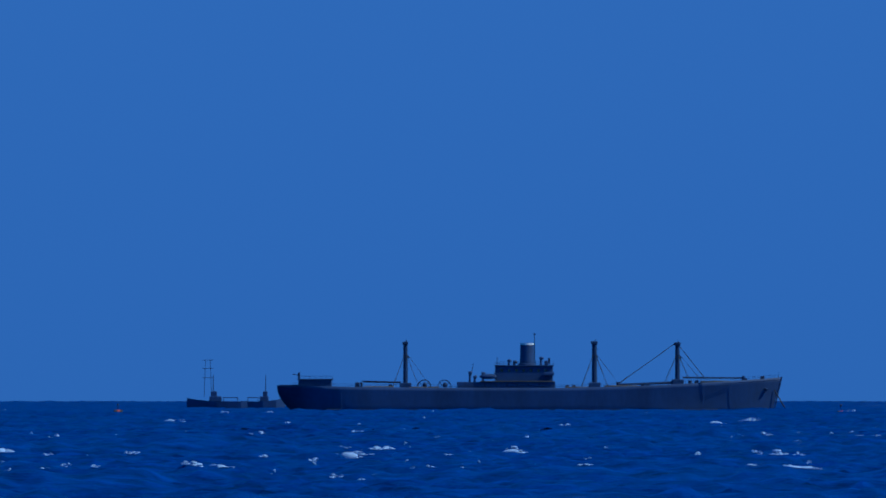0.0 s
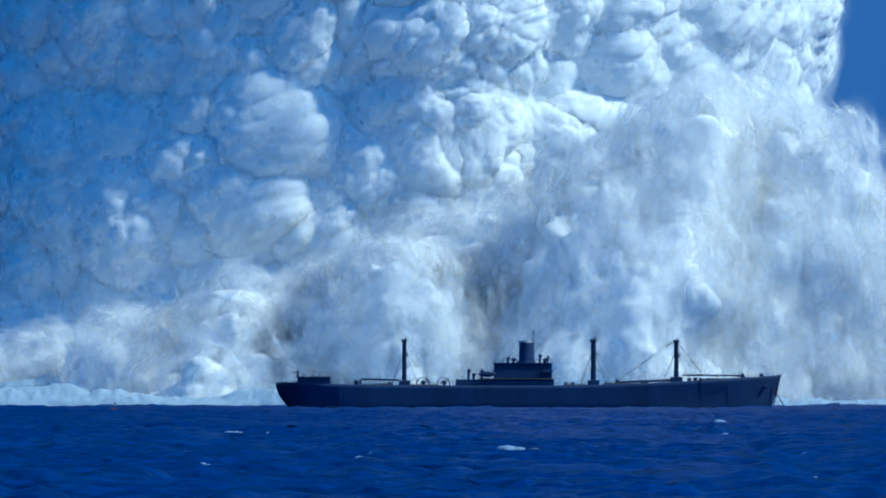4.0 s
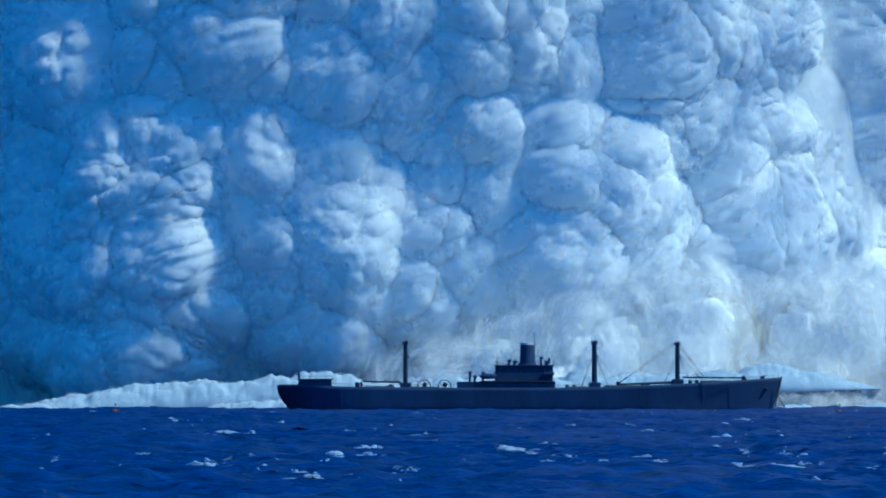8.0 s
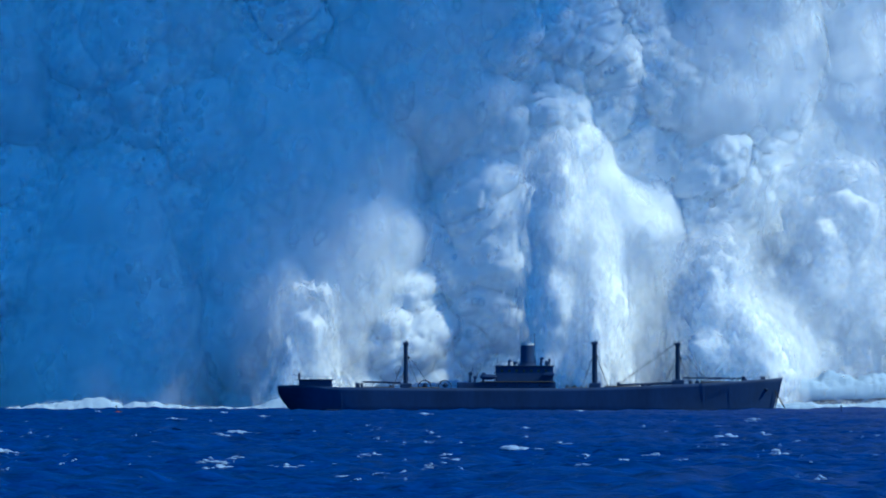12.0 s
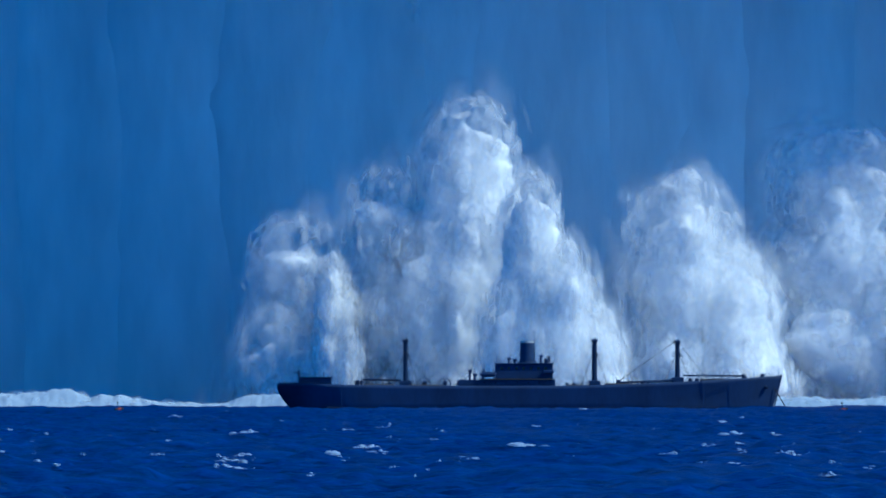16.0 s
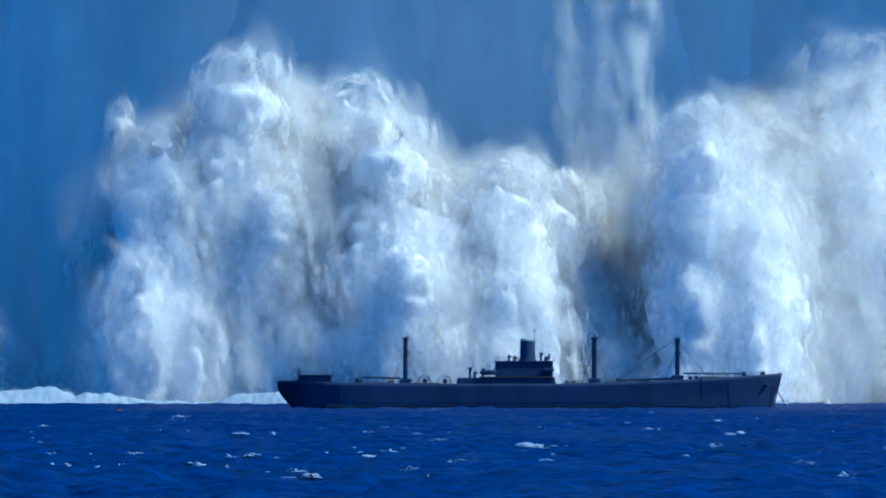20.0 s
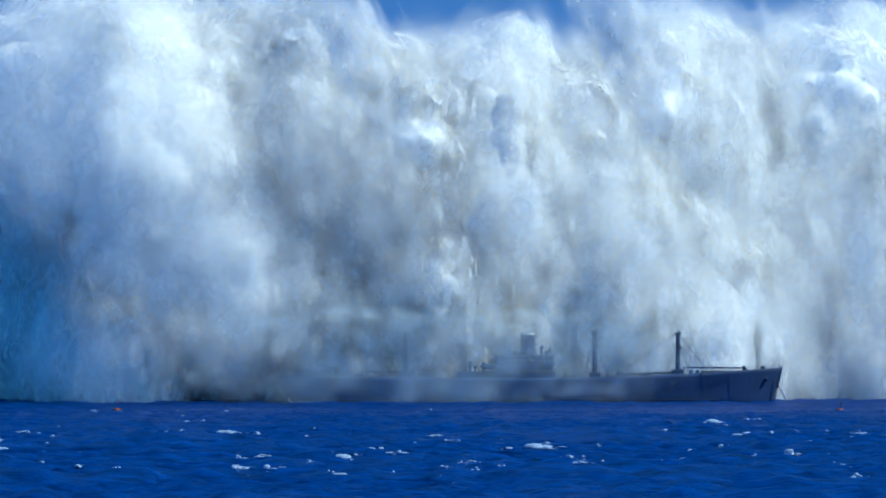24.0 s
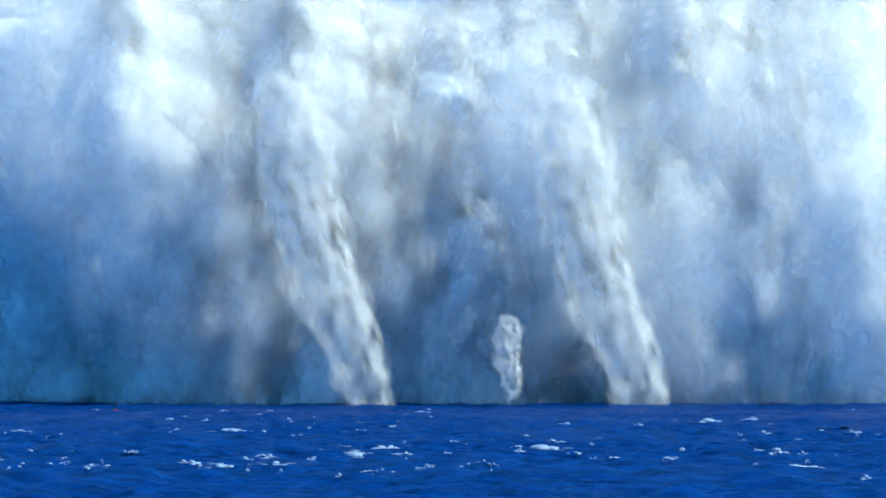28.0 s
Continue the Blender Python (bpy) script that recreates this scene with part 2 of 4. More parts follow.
# ---- the sea ----
def sea():
    rng = np.random.default_rng(4)
    ang = np.radians(np.concatenate([np.linspace(-180, -6, 50), np.linspace(-4.6, 4.6, 240), np.linspace(6, 180, 50)]))
    rad = np.concatenate([[0.05, 3, 10, 25, 50, 80, 110], np.geomspace(130, 5200, 560), [6500, 9000, 14000, 30000]])
    R, A = np.meshgrid(rad, ang, indexing="ij")
    x, y = R * np.sin(A), R * np.cos(A)
    z = np.zeros_like(x)
    for k in range(26):
        wl = 2.2 * 1.16 ** k
        d = radians(rng.normal(-70, 32))
        ph, amp = rng.uniform(0, 6.28), 0.034 * wl ** 0.38
        u = (x * math.sin(d) + y * math.cos(d)) * 6.283 / wl + ph + 1.3 * np.sin(x / wl / 3.1 + y / wl / 4.3 + ph)
        z += amp * (1 - np.abs(np.sin(u / 2)) * 2 + 0.3)
    z *= np.where(np.abs(A) > radians(5), 0, 1) * np.where(R > 5000, 0, 1)
    z += 0.25 * lattice(np.stack([x.ravel() / 2, y.ravel() / 3, z.ravel() * 0], -1), 3).reshape(x.shape) * (np.abs(A) < radians(5))
    ob = sheet("water", np.stack([x, y, z * 0.8], -1).reshape(-1, 3), grid_faces(*x.shape), SEA)
    return tagged(ob, "deep blue choppy open sea with short wind waves", "sea", kind="structure")


WATER = sea()


def near_waves(name, x0, x1, y0, y1, sx, sy, seed, high, label):
    """A sheet of wind waves that runs with the wind and shows where its crests rise through the sea."""
    x, y = np.meshgrid(np.arange(x0, x1, sx), np.arange(y0, y1, sy), indexing="xy")
    p = np.stack([x.ravel(), y.ravel(), 0 * x.ravel()], -1)
    z = 1 - 2 * np.abs(lattice(p * (0.16, 0.22, 1) + (0, 0, 0.5), seed))
    z += 0.8 * (1 - 2 * np.abs(lattice(p * (0.5, 0.55, 1), seed + 1))) + 0.5 * lattice(p * (1.3, 0.9, 1), seed + 2)
    z += 0.7 * lattice(p * 0.05, seed + 5)
    ob = sheet(name, np.stack([p[:, 0], p[:, 1], z * high - 0.1], -1), grid_faces(*x.shape), SWELL)
    return tagged(ob, label, "waves", kind="stuff")


NEAR_WAVES = near_waves("wind_waves", -70, 170, 210, 820, 0.55, 1.2, 11, 0.26, "dark blue wind waves running across the open sea")
FAR_WAVES = near_waves("wind_waves", -120, 220, 820, 1650, 0.9, 2.6, 15, 0.34, "dark blue wind waves farther out on the sea")


def whitecaps(count, seed):
    """Broken crests strewn over the sea, each a ragged row of small lumps of foam with a thin tail."""
    rng = np.random.default_rng(seed)
    th, ph = np.meshgrid(np.linspace(0.12, 1.75, 5), np.linspace(0, 2 * np.pi, 8, endpoint=False), indexing="ij")
    lump = np.stack([np.sin(th) * np.cos(ph), np.sin(th) * np.sin(ph), np.cos(th)], -1).reshape(-1, 3)
    verts = []
    for _ in range(count):
        d = 1 / rng.uniform(1 / 1900, 1 / 330)
        a = radians(rng.uniform(-4.0, 4.0))
        w = rng.gamma(1.3, 0.30) * (0.6 + d / 1500)
        for k in range(int(rng.integers(4, 10))):
            along = rng.normal(0, 0.55)
            fade = math.exp(-1.2 * abs(along)) * rng.uniform(0.3, 1.0)
            c = np.array((d * math.sin(a) + w * along, d * math.cos(a) + rng.normal(0, 0.5) + 0.6 * along, 0.06 + rng.normal(0, 0.05) + 0.1 * fade * w))
            r = np.array((w * 0.34 * rng.uniform(0.4, 1.2), 0.3, 0.13 * fade * (0.5 + w) * (0.6 + d / 1800)))
            verts.append(c + lump * r * rng.uniform(0.7, 1.3, (len(lump), 1)))
    f = grid_faces(5, 8, True)
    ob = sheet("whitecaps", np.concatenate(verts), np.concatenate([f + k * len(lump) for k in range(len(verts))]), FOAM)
    return tagged(ob, "scattered white foam crests breaking on the sea", "whitecaps", kind="stuff")


CAPS = [whitecaps(44, 20 + k) for k in range(8)]


# ---- the freighter ----
def freighter():
    """A cargo steamer of 134 m, bow towards +x, waterline at z = 0."""
    ship = tagged(new("cargo_ship"), "dark grey three-masted cargo steamer lying at anchor on the sea", "ship")
    L0, L1 = -67.0, 67.1
    xs = np.concatenate([np.linspace(L0, L0 + 14, 12), np.linspace(L0 + 18, L1 - 26, 16), np.linspace(L1 - 23, L1, 14)])
    sheer = lambda x: 6.1 + 2.8 * max(0, (x - 5) / 62) ** 1.7 + 0.7 * max(0, (-x - 20) / 47) ** 1.6
    verts, n = [], 11
    for x in xs:
        f = (x - L0) / (L1 - L0)
        aft, fore = max(0, 1 - f / 0.13), max(0, (f - 0.76) / 0.24)
        top = 8.7 * (1 - 0.35 * aft ** 2.2) * (1 - fore ** 2.0) + 0.06
        low = 8.5 * (1 - aft ** 1.3) * (1 - fore ** 1.25) + 0.04
        for j in range(n):
            v = j / (n - 1)
            z = -3 + (sheer(x) + 3) * v
            half = low + (top - low) * max(0, (z / sheer(x))) ** 1.2 if z > 0 else low * (1 + z / 9)
            rake = 2.3 * fore ** 3 * (z / 9.0) - 2.3 * fore ** 3
            stern = aft ** 3 * 4.6 * max(0, 1 - max(0, z + 1) / 6.5) ** 1.6
            verts.append((x + rake + stern, -half, z))
    a = np.array(verts).reshape(len(xs), n, 3)
    both = np.concatenate([a, (a * (1, -1, 1))[:, ::-1]], 1)
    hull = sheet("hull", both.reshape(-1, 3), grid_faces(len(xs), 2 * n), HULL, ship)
    sol = np.array([[(x, -h * 0.98, sheer(x) - 0.55), (x, h * 0.98, sheer(x) - 0.55)] for x, h in zip(xs, -a[:, -1, 1])])
    sheet("main_deck", sol.reshape(-1, 3), grid_faces(len(xs), 2), DECK, ship, False)
    # transom plate and bow stem
    part("stem", rod((64.9, 0, -1), (67.2, 0, sheer(67) + 0.2), 0.16, 0.2), HULL, ship)
    bm = bmesh.new()
    for k in range(26):
        xa, xb = -63 + k * 4.93, -63 + (k + 1) * 4.93
        for z in (0.35, 0.75):
            rod((xa, -8.0 if abs(xa) < 52 else -6.2, sheer(xa) + z), (xb, -8.0 if abs(xb) < 52 else -6.2, sheer(xb) + z), 0.035, n=5, bm=bm)
    part("deck_rail", bm, SPAR, ship)
    for k in range(7):
        x = -50 + k * 16
        part("fender_strip", box(x, x + 0.25, -8.62, -8.54, 0.4, 5.4, 0), HULL, ship)
    part("boot_topping", box(-54, 50, -8.60, 8.60, -0.8, 0.55, 0.2), BOOT, ship, "stained waterline band")
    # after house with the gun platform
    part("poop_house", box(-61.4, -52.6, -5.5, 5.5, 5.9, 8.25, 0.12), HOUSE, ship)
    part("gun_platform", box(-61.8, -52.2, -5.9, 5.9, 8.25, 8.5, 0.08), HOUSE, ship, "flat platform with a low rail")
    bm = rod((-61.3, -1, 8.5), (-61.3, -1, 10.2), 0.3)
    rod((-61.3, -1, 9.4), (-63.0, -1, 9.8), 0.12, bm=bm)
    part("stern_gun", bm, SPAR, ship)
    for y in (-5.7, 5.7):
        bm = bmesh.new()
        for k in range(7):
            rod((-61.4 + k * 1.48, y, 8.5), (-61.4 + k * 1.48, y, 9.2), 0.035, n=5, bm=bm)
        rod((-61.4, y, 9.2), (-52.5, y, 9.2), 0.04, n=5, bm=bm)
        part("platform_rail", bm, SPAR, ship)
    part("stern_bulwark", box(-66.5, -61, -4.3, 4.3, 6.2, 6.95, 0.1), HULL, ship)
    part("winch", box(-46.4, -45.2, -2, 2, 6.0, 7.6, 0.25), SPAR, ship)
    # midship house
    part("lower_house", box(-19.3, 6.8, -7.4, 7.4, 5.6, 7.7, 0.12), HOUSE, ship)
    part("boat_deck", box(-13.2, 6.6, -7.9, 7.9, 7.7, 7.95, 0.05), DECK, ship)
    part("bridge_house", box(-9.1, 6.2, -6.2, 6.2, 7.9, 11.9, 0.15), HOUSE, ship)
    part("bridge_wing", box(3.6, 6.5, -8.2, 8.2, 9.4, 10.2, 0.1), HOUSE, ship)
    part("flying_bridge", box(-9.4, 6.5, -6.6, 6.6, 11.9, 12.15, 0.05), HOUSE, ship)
    for k in range(7):
        x = -7.8 + k * 1.95
        part("window", box(x, x + 0.75, -6.23, -6.17, 10.4, 11.1, 0.02), GLASS, ship)
    for k in range(6):
        x = -12 + k * 2.9
        part("porthole", rod((x, -7.44, 6.9), (x, -7.38, 6.9), 0.2, n=10), GLASS, ship)
    bm = bmesh.new()
    for k in range(14):
        rod((-9.2 + k * 1.2, -6.4, 12.1), (-9.2 + k * 1.2, -6.4, 13.0), 0.04, n=5, bm=bm)
    rod((-9.2, -6.4, 13.0), (6.4, -6.4, 13.0), 0.04, n=5, bm=bm)
    rod((-9.2, -6.4, 12.55), (6.4, -6.4, 12.55), 0.03, n=5, bm=bm)
    part("bridge_rail", bm, SPAR, ship)
    part("binnacle", box(4.0, 5.0, -2.2, 2.2, 12.1, 13.4, 0.2), HOUSE, ship)
    part("searchlight", rod((5.2, -4, 12.1), (5.2, -4, 14.0), 0.12, 0.35), SPAR, ship)
    part("signal_mast", rod((-8.6, -3, 12.0), (-8.6, -3, 14.2), 0.09), SPAR, ship)
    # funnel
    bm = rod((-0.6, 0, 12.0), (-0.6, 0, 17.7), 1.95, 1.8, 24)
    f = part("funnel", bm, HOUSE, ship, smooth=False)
    part("funnel_rim", rod((-0.6, 0, 17.5), (-0.6, 0, 18.0), 1.9, 1.9, 24), WHITE, f, "pale rim of the funnel")
    part("funnel_base", rod((-0.6, 0, 12.0), (-0.6, 0, 12.7), 2.5, 2.3, 24), HOUSE, f)
    part("steam_pipe", rod((1.5, -0.4, 12.0), (1.3, -0.4, 20.6), 0.12, 0.09), SPAR, f)
    part("pipe_hood", box(0.95, 1.65, -0.7, 0.0, 20.2, 20.55, 0.05), SPAR, f)
    for x, h in ((-15.9, 10.1), (-12.4, 9.9), (-14.6, 9.0), (3.0, 14.0), (-5.5, 13.3), (-4.0, 13.0)):
        bm = rod((x, -4.5, 7.6 if x < -10 else 12), (x, -4.5, h), 0.33, 0.3, 10)
        ball((x + 0.15, -4.7, h), (0.6, 0.55, 0.45), bm)
        part("ventilator", bm, HOUSE, ship)
    part("lifeboat", ball((-11.0, -7.3, 9.1), (2.4, 0.9, 0.75)), HOUSE, ship, "covered grey lifeboat")
    for x in (-12.6, -9.4):
        bm = rod((x, -7.7, 7.9), (x, -7.9, 10.0), 0.09)
        rod((x, -7.9, 10.0), (x, -7.0, 10.4), 0.08, bm=bm)
        part("davit", bm, SPAR, ship)
    part("crane_post", rod((-15.9, 3, 7.7), (-14.9, 3, 12.6), 0.12, 0.06), SPAR, ship)
    # test frames on the after deck
    for x in (-28.0, -22.6):
        fr = part("test_frame", box(x - 1.9, x + 1.9, -1.2, 1.2, 5.6, 6.2, 0.1), SPAR, ship, "round instrument frame on the deck")
        pts = [Vector((x + 1.75 * math.cos(a), 0, 6.5 + 1.75 * math.sin(a))) for a in np.linspace(-0.35, math.pi + 0.35, 7)]
        bm = bmesh.new()
        for p, q in zip(pts, pts[1:]):
            rod(p, q, 0.13, n=6, bm=bm)
        part("hoop", bm, SPAR, fr)
        bm = ball((x + 0.15, 0, 6.9), (0.65, 0.65, 0.7))
        part("instrument", bm, SPAR, fr)
        for s in (-1, 1):
            part("stay", rod((x + s * 0.5, 0, 6.4), (x + s * 1.2, 0, 7.8), 0.06), SPAR, fr)
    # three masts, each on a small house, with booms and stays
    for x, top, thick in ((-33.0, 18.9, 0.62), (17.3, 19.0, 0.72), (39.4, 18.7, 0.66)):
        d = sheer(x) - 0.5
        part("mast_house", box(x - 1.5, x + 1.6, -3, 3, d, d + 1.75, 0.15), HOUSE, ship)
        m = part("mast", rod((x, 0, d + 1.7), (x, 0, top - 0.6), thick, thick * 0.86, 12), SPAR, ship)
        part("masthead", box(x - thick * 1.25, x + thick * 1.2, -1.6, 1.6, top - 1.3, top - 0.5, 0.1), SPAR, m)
        part("cap_rod", rod((x + 0.25, 0, top - 0.6), (x + 0.25, 0, top), 0.2, 0.12), SPAR, m)
        for y in (-0.9, 0.9):
            part("topping_block", ball((x + 0.75, y, top - 4.6), (0.25, 0.2, 0.4)), SPAR, m)
        for k, (dx, dy) in enumerate(((-3.4, -7.6), (3.6, -7.6), (-3.4, 7.6), (3.6, 7.6), (6.9, -7.6))):
            part("stay", rod((x, 0, top - 3.2), (x + dx, dy, d + 0.6), 0.05, n=5), ROPE, m)
        for k in range(4):
            z = d + 3 + k * 2.5
            part("ladder_rung", box(x - 0.05, x + thick + 0.22, -0.3, 0.3, z, z + 0.08, 0), SPAR, m)
    def boom(a, b, r=0.2):
        o = part("cargo_boom", rod(a, b, r, r * 0.75, 8), SPAR, ship)
        return o
    boom((-34.3, -2, 7.6), (-44.6, -2.6, 7.9))
    boom((-34.3, 2, 7.5), (-44.2, 2.6, 7.7))
    boom((38.0, -2, 7.4), (23.6, -2.6, 6.9), 0.26)
    boom((38.0, 2, 7.6), (23.8, 2.6, 7.0), 0.26)
    boom((40.9, -2, 8.8), (57.5, -2.4, 8.7), 0.2)
    boom((40.9, 2, 8.9), (57.0, 2.4, 8.8), 0.2)
    part("boom_crutch", box(23.2, 24.1, -3, 3, 5.6, 7.7, 0.15), SPAR, ship)
    part("boom_crutch", box(56.6, 57.3, -3, 3, 7.3, 9.3, 0.15), SPAR, ship)
    part("boom_crutch", box(-45.0, -44.4, -3, 3, 6.0, 7.6, 0.1), SPAR, ship)
    for y in (-2.6, 2.2):
        part("topping_lift", rod((38.6, y * 0.3, 17.8), (23.8, y, 7.3), 0.085, n=6), ROPE, ship)
        part("topping_lift", rod((39.8, y * 0.3, 17.4), (46.4, y, 9.0), 0.05, n=5), ROPE, ship)
    for x0, x1 in ((-44, -36), (-32, -24), (9.5, 15.5), (20, 29), (45.5, 55)):
        zc = sheer((x0 + x1) / 2)
        part("hatch_cover", box(x0, x1, -3.4, 3.4, zc - 0.6, zc + 0.25, 0.12), DECK, ship)
    for x in (9.5, 11.3, 29.6, 31, 42.3, 44.0, -37.5):
        part("winch", box(x, x + 1.0, -2.2, -0.4, sheer(x) - 0.5, sheer(x) + 0.8, 0.25), SPAR, ship)
    bm = rod((57.2, -2, 8.0), (57.2, 2, 8.0), 0.7, n=12)
    part("windlass", bm, SPAR, ship)
    part("jackstaff", rod((66.3, 0, 8.8), (66.4, 0, 10.6), 0.06, 0.04), SPAR, ship)
    part("bitts", box(61.5, 62.6, -1.0, 1.0, 8.2, 9.3, 0.2), SPAR, ship)
    part("anchor_chain", rod((65.2, -0.8, 5.5), (68.6, -1.5, -0.4), 0.14, n=6), ROPE, ship)
    part("hawse_pipe", rod((62.6, -1.9, 5.9), (63.3, -2.3, 5.5), 0.4, n=10), SPAR, ship)
    return ship


SHIP = freighter()


# ---- the two target vessels far behind ----
def small_vessel(length, label, mast):
    v = tagged(new("small_vessel"), label, "vessel")
    h = length / 2
    bm = bmesh.new()
    secs = [(-h, 1.8, 2.2), (-h * 0.8, 2.6, 2.0), (0, 3, 2.0), (h * 0.6, 2.3, 2.5), (h, 0.15, 3.1)]
    rings = [[bm.verts.new((x, s * w, z)) for s, z in ((-0.85, -1), (-1, top), (1, top), (0.85, -1))] for x, w, top in secs]
    for a, b in zip(rings, rings[1:]):
        for k in range(4):
            bm.faces.new((a[k], a[(k + 1) % 4], b[(k + 1) % 4], b[k]))
    bm.faces.new(rings[0]), bm.faces.new(rings[-1][::-1])
    bmesh.ops.recalc_face_normals(bm, faces=bm.faces)
    part("hull", bm, HULL, v)
    part("deckhouse", box(-h * 0.15, h * 0.25, -1.8, 1.8, 2.0, 3.6, 0.1), HOUSE, v)
    part("wheelhouse", box(0, h * 0.2, -1.4, 1.4, 3.6, 5.2, 0.1), HOUSE, v)
    part("awning", box(-h * 0.7, -h * 0.2, -1.9, 1.9, 3.1, 3.35, 0.05), HOUSE, v)
    for x in (-0.68, -0.22):
        part("awning_post", rod((h * x, -1.7, 2), (h * x, -1.7, 3.1), 0.09), SPAR, v)
    if mast:
        for dx in (-1.2, 1.2):
            part("lattice_leg", rod((h * 0.3 + dx, 0, 3.4), (h * 0.3 + dx * 0.6, 0, 15.2), 0.09, 0.06, 6), SPAR, v)
        for z in (9.5, 12.4, 15.0):
            part("yard", rod((h * 0.3 - 1.7, 0, z), (h * 0.3 + 1.7, 0, z), 0.07, n=6), SPAR, v)
    part("mast", rod((h * 0.12, 0, 5.0), (h * 0.12, 0, 10.5), 0.14, 0.07), SPAR, v)
    return v


LAUNCH = small_vessel(19.0, "grey steel launch with a lattice mast low on the sea", True)
BARGE = small_vessel(14.0, "pale grey work barge with a short mast on the sea", False)


# ---- marker buoys ----
def buoy():
    b = tagged(new("marker_buoy"), "small dark moored buoy with a red drum and a staff", "buoy", "marker buoys")
    bm = rod((-1.0, 0, 0.0), (1.0, 0, 0.0), 0.42, n=14)
    part("drum", bm, DARK, b)
    part("band", rod((-0.35, 0, 0), (0.35, 0, 0), 0.45, n=14), RED, b, "faded red band")
    part("staff", rod((-0.1, 0, 0.3), (-0.1, 0, 1.5), 0.05, n=6), DARK, b)
    part("topmark", ball((-0.1, 0, 1.6), (0.22, 0.22, 0.22)), DARK, b)
    return b


BUOY_A = buoy()
BUOY_B = copy_thing(BUOY_A, pose(90, 1700, 0))



# ---- the water thrown up by the blast ----
def tower(height, radius, bend, amp, size, seed, around, up, grow=0.0, stretch=0.55, octaves=4, flat=False):
    """Corners and faces of an upright body of spray: radius(v) and bend(v) over v = 0 (foot) to 1 (head)."""
    v, a = np.meshgrid(1 - (1 - np.linspace(0, 1, up)) ** 1.35, np.linspace(0, 2 * np.pi, around, endpoint=False), indexing="ij")
    r = np.vectorize(radius)(v[:, 0])[:, None] + grow
    c, s = np.cos(a), np.sin(a)
    p = np.stack([r * c + np.vectorize(bend)(v[:, 0])[:, None], r * s, v * height], -1).reshape(-1, 3)
    q = p / (size, size, size / stretch)
    push = amp * (billow(q + seed * 7.7, octaves, seed) - 0.45)
    fade = np.clip(r / (np.max(r) * 0.35), 0.15, 1)
    slope = np.clip(-np.gradient(r[:, 0], v[:, 0] * height), -2.0, 2.5)[:, None]
    out = np.stack([c, s, 0 * c + (0 if flat else slope)], -1)
    out /= np.linalg.norm(out, axis=-1)[..., None]
    p += (push.reshape(v.shape) * fade)[..., None].reshape(-1, 1) * out.reshape(-1, 3)
    return p, grid_faces(up, around, True)


def soft_normals(v, f, rounds=8):
    """Normals of the faces of a body, smoothed over their neighbours."""
    q = v[f]
    n = np.cross(q[:, 2] - q[:, 0], q[:, 3] - q[:, 1])
    for _ in range(rounds):
        c = np.stack([sum(np.bincount(f[:, j], n[:, i], len(v)) for j in range(4)) for i in range(3)], -1)
        n = c[f].mean(1)
        n /= np.linalg.norm(n, axis=1)[:, None] + 1e-9
    return n


def flakes(name, v, f, count, size, tall, lift, seed, mat, parent, face=0.0, label="thin drifting spray"):
    """Flat torn cards of spray over a body, each tilted, leaned camerawards by face."""
    rng = np.random.default_rng(seed)
    q = v[f]
    nrm = np.cross(q[:, 2] - q[:, 0], q[:, 3] - q[:, 1])
    area = np.linalg.norm(nrm, axis=1) + 1e-9
    nrm /= area[:, None]
    k = rng.choice(len(f), count, p=area / area.sum())
    w = rng.random((count, 2, 1))
    p = q[k, 0] * (1 - w[:, 0]) * (1 - w[:, 1]) + q[k, 1] * w[:, 0] * (1 - w[:, 1]) + q[k, 2] * w[:, 0] * w[:, 1] + q[k, 3] * (1 - w[:, 0]) * w[:, 1]
    p = p + nrm[k] * (rng.random((count, 1)) ** 1.5 + 0.06) * lift * (1 - 0.55 * np.clip(nrm[k, 2:], 0, 1))
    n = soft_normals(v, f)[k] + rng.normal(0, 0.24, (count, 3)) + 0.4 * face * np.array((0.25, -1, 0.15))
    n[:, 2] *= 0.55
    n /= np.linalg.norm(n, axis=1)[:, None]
    up = np.array((0, 0, 1.0)) + rng.normal(0, 0.25, (count, 3))
    a = np.cross(up, n)
    a /= np.linalg.norm(a, axis=1)[:, None] + 1e-9
    b = np.cross(n, a)
    s = rng.uniform(0.5, 1.4, (count, 1)) * size / 2
    a, b = a * s, b * s * tall
    c = np.stack([p - a - b, p + a - b, p + a + b, p - a + b], 1).reshape(-1, 3)
    ob = sheet(name, c, np.arange(count * 4).reshape(-1, 4), mat, parent, False, label)
    uv = ob.data.uv_layers.new(name="UVMap")
    uv.data.foreach_set("uv", np.tile(np.array((0, 0, 1, 0, 1, 1, 0, 1), dtype=np.float32), count))
    ob["kind"] = "stuff"
    return ob


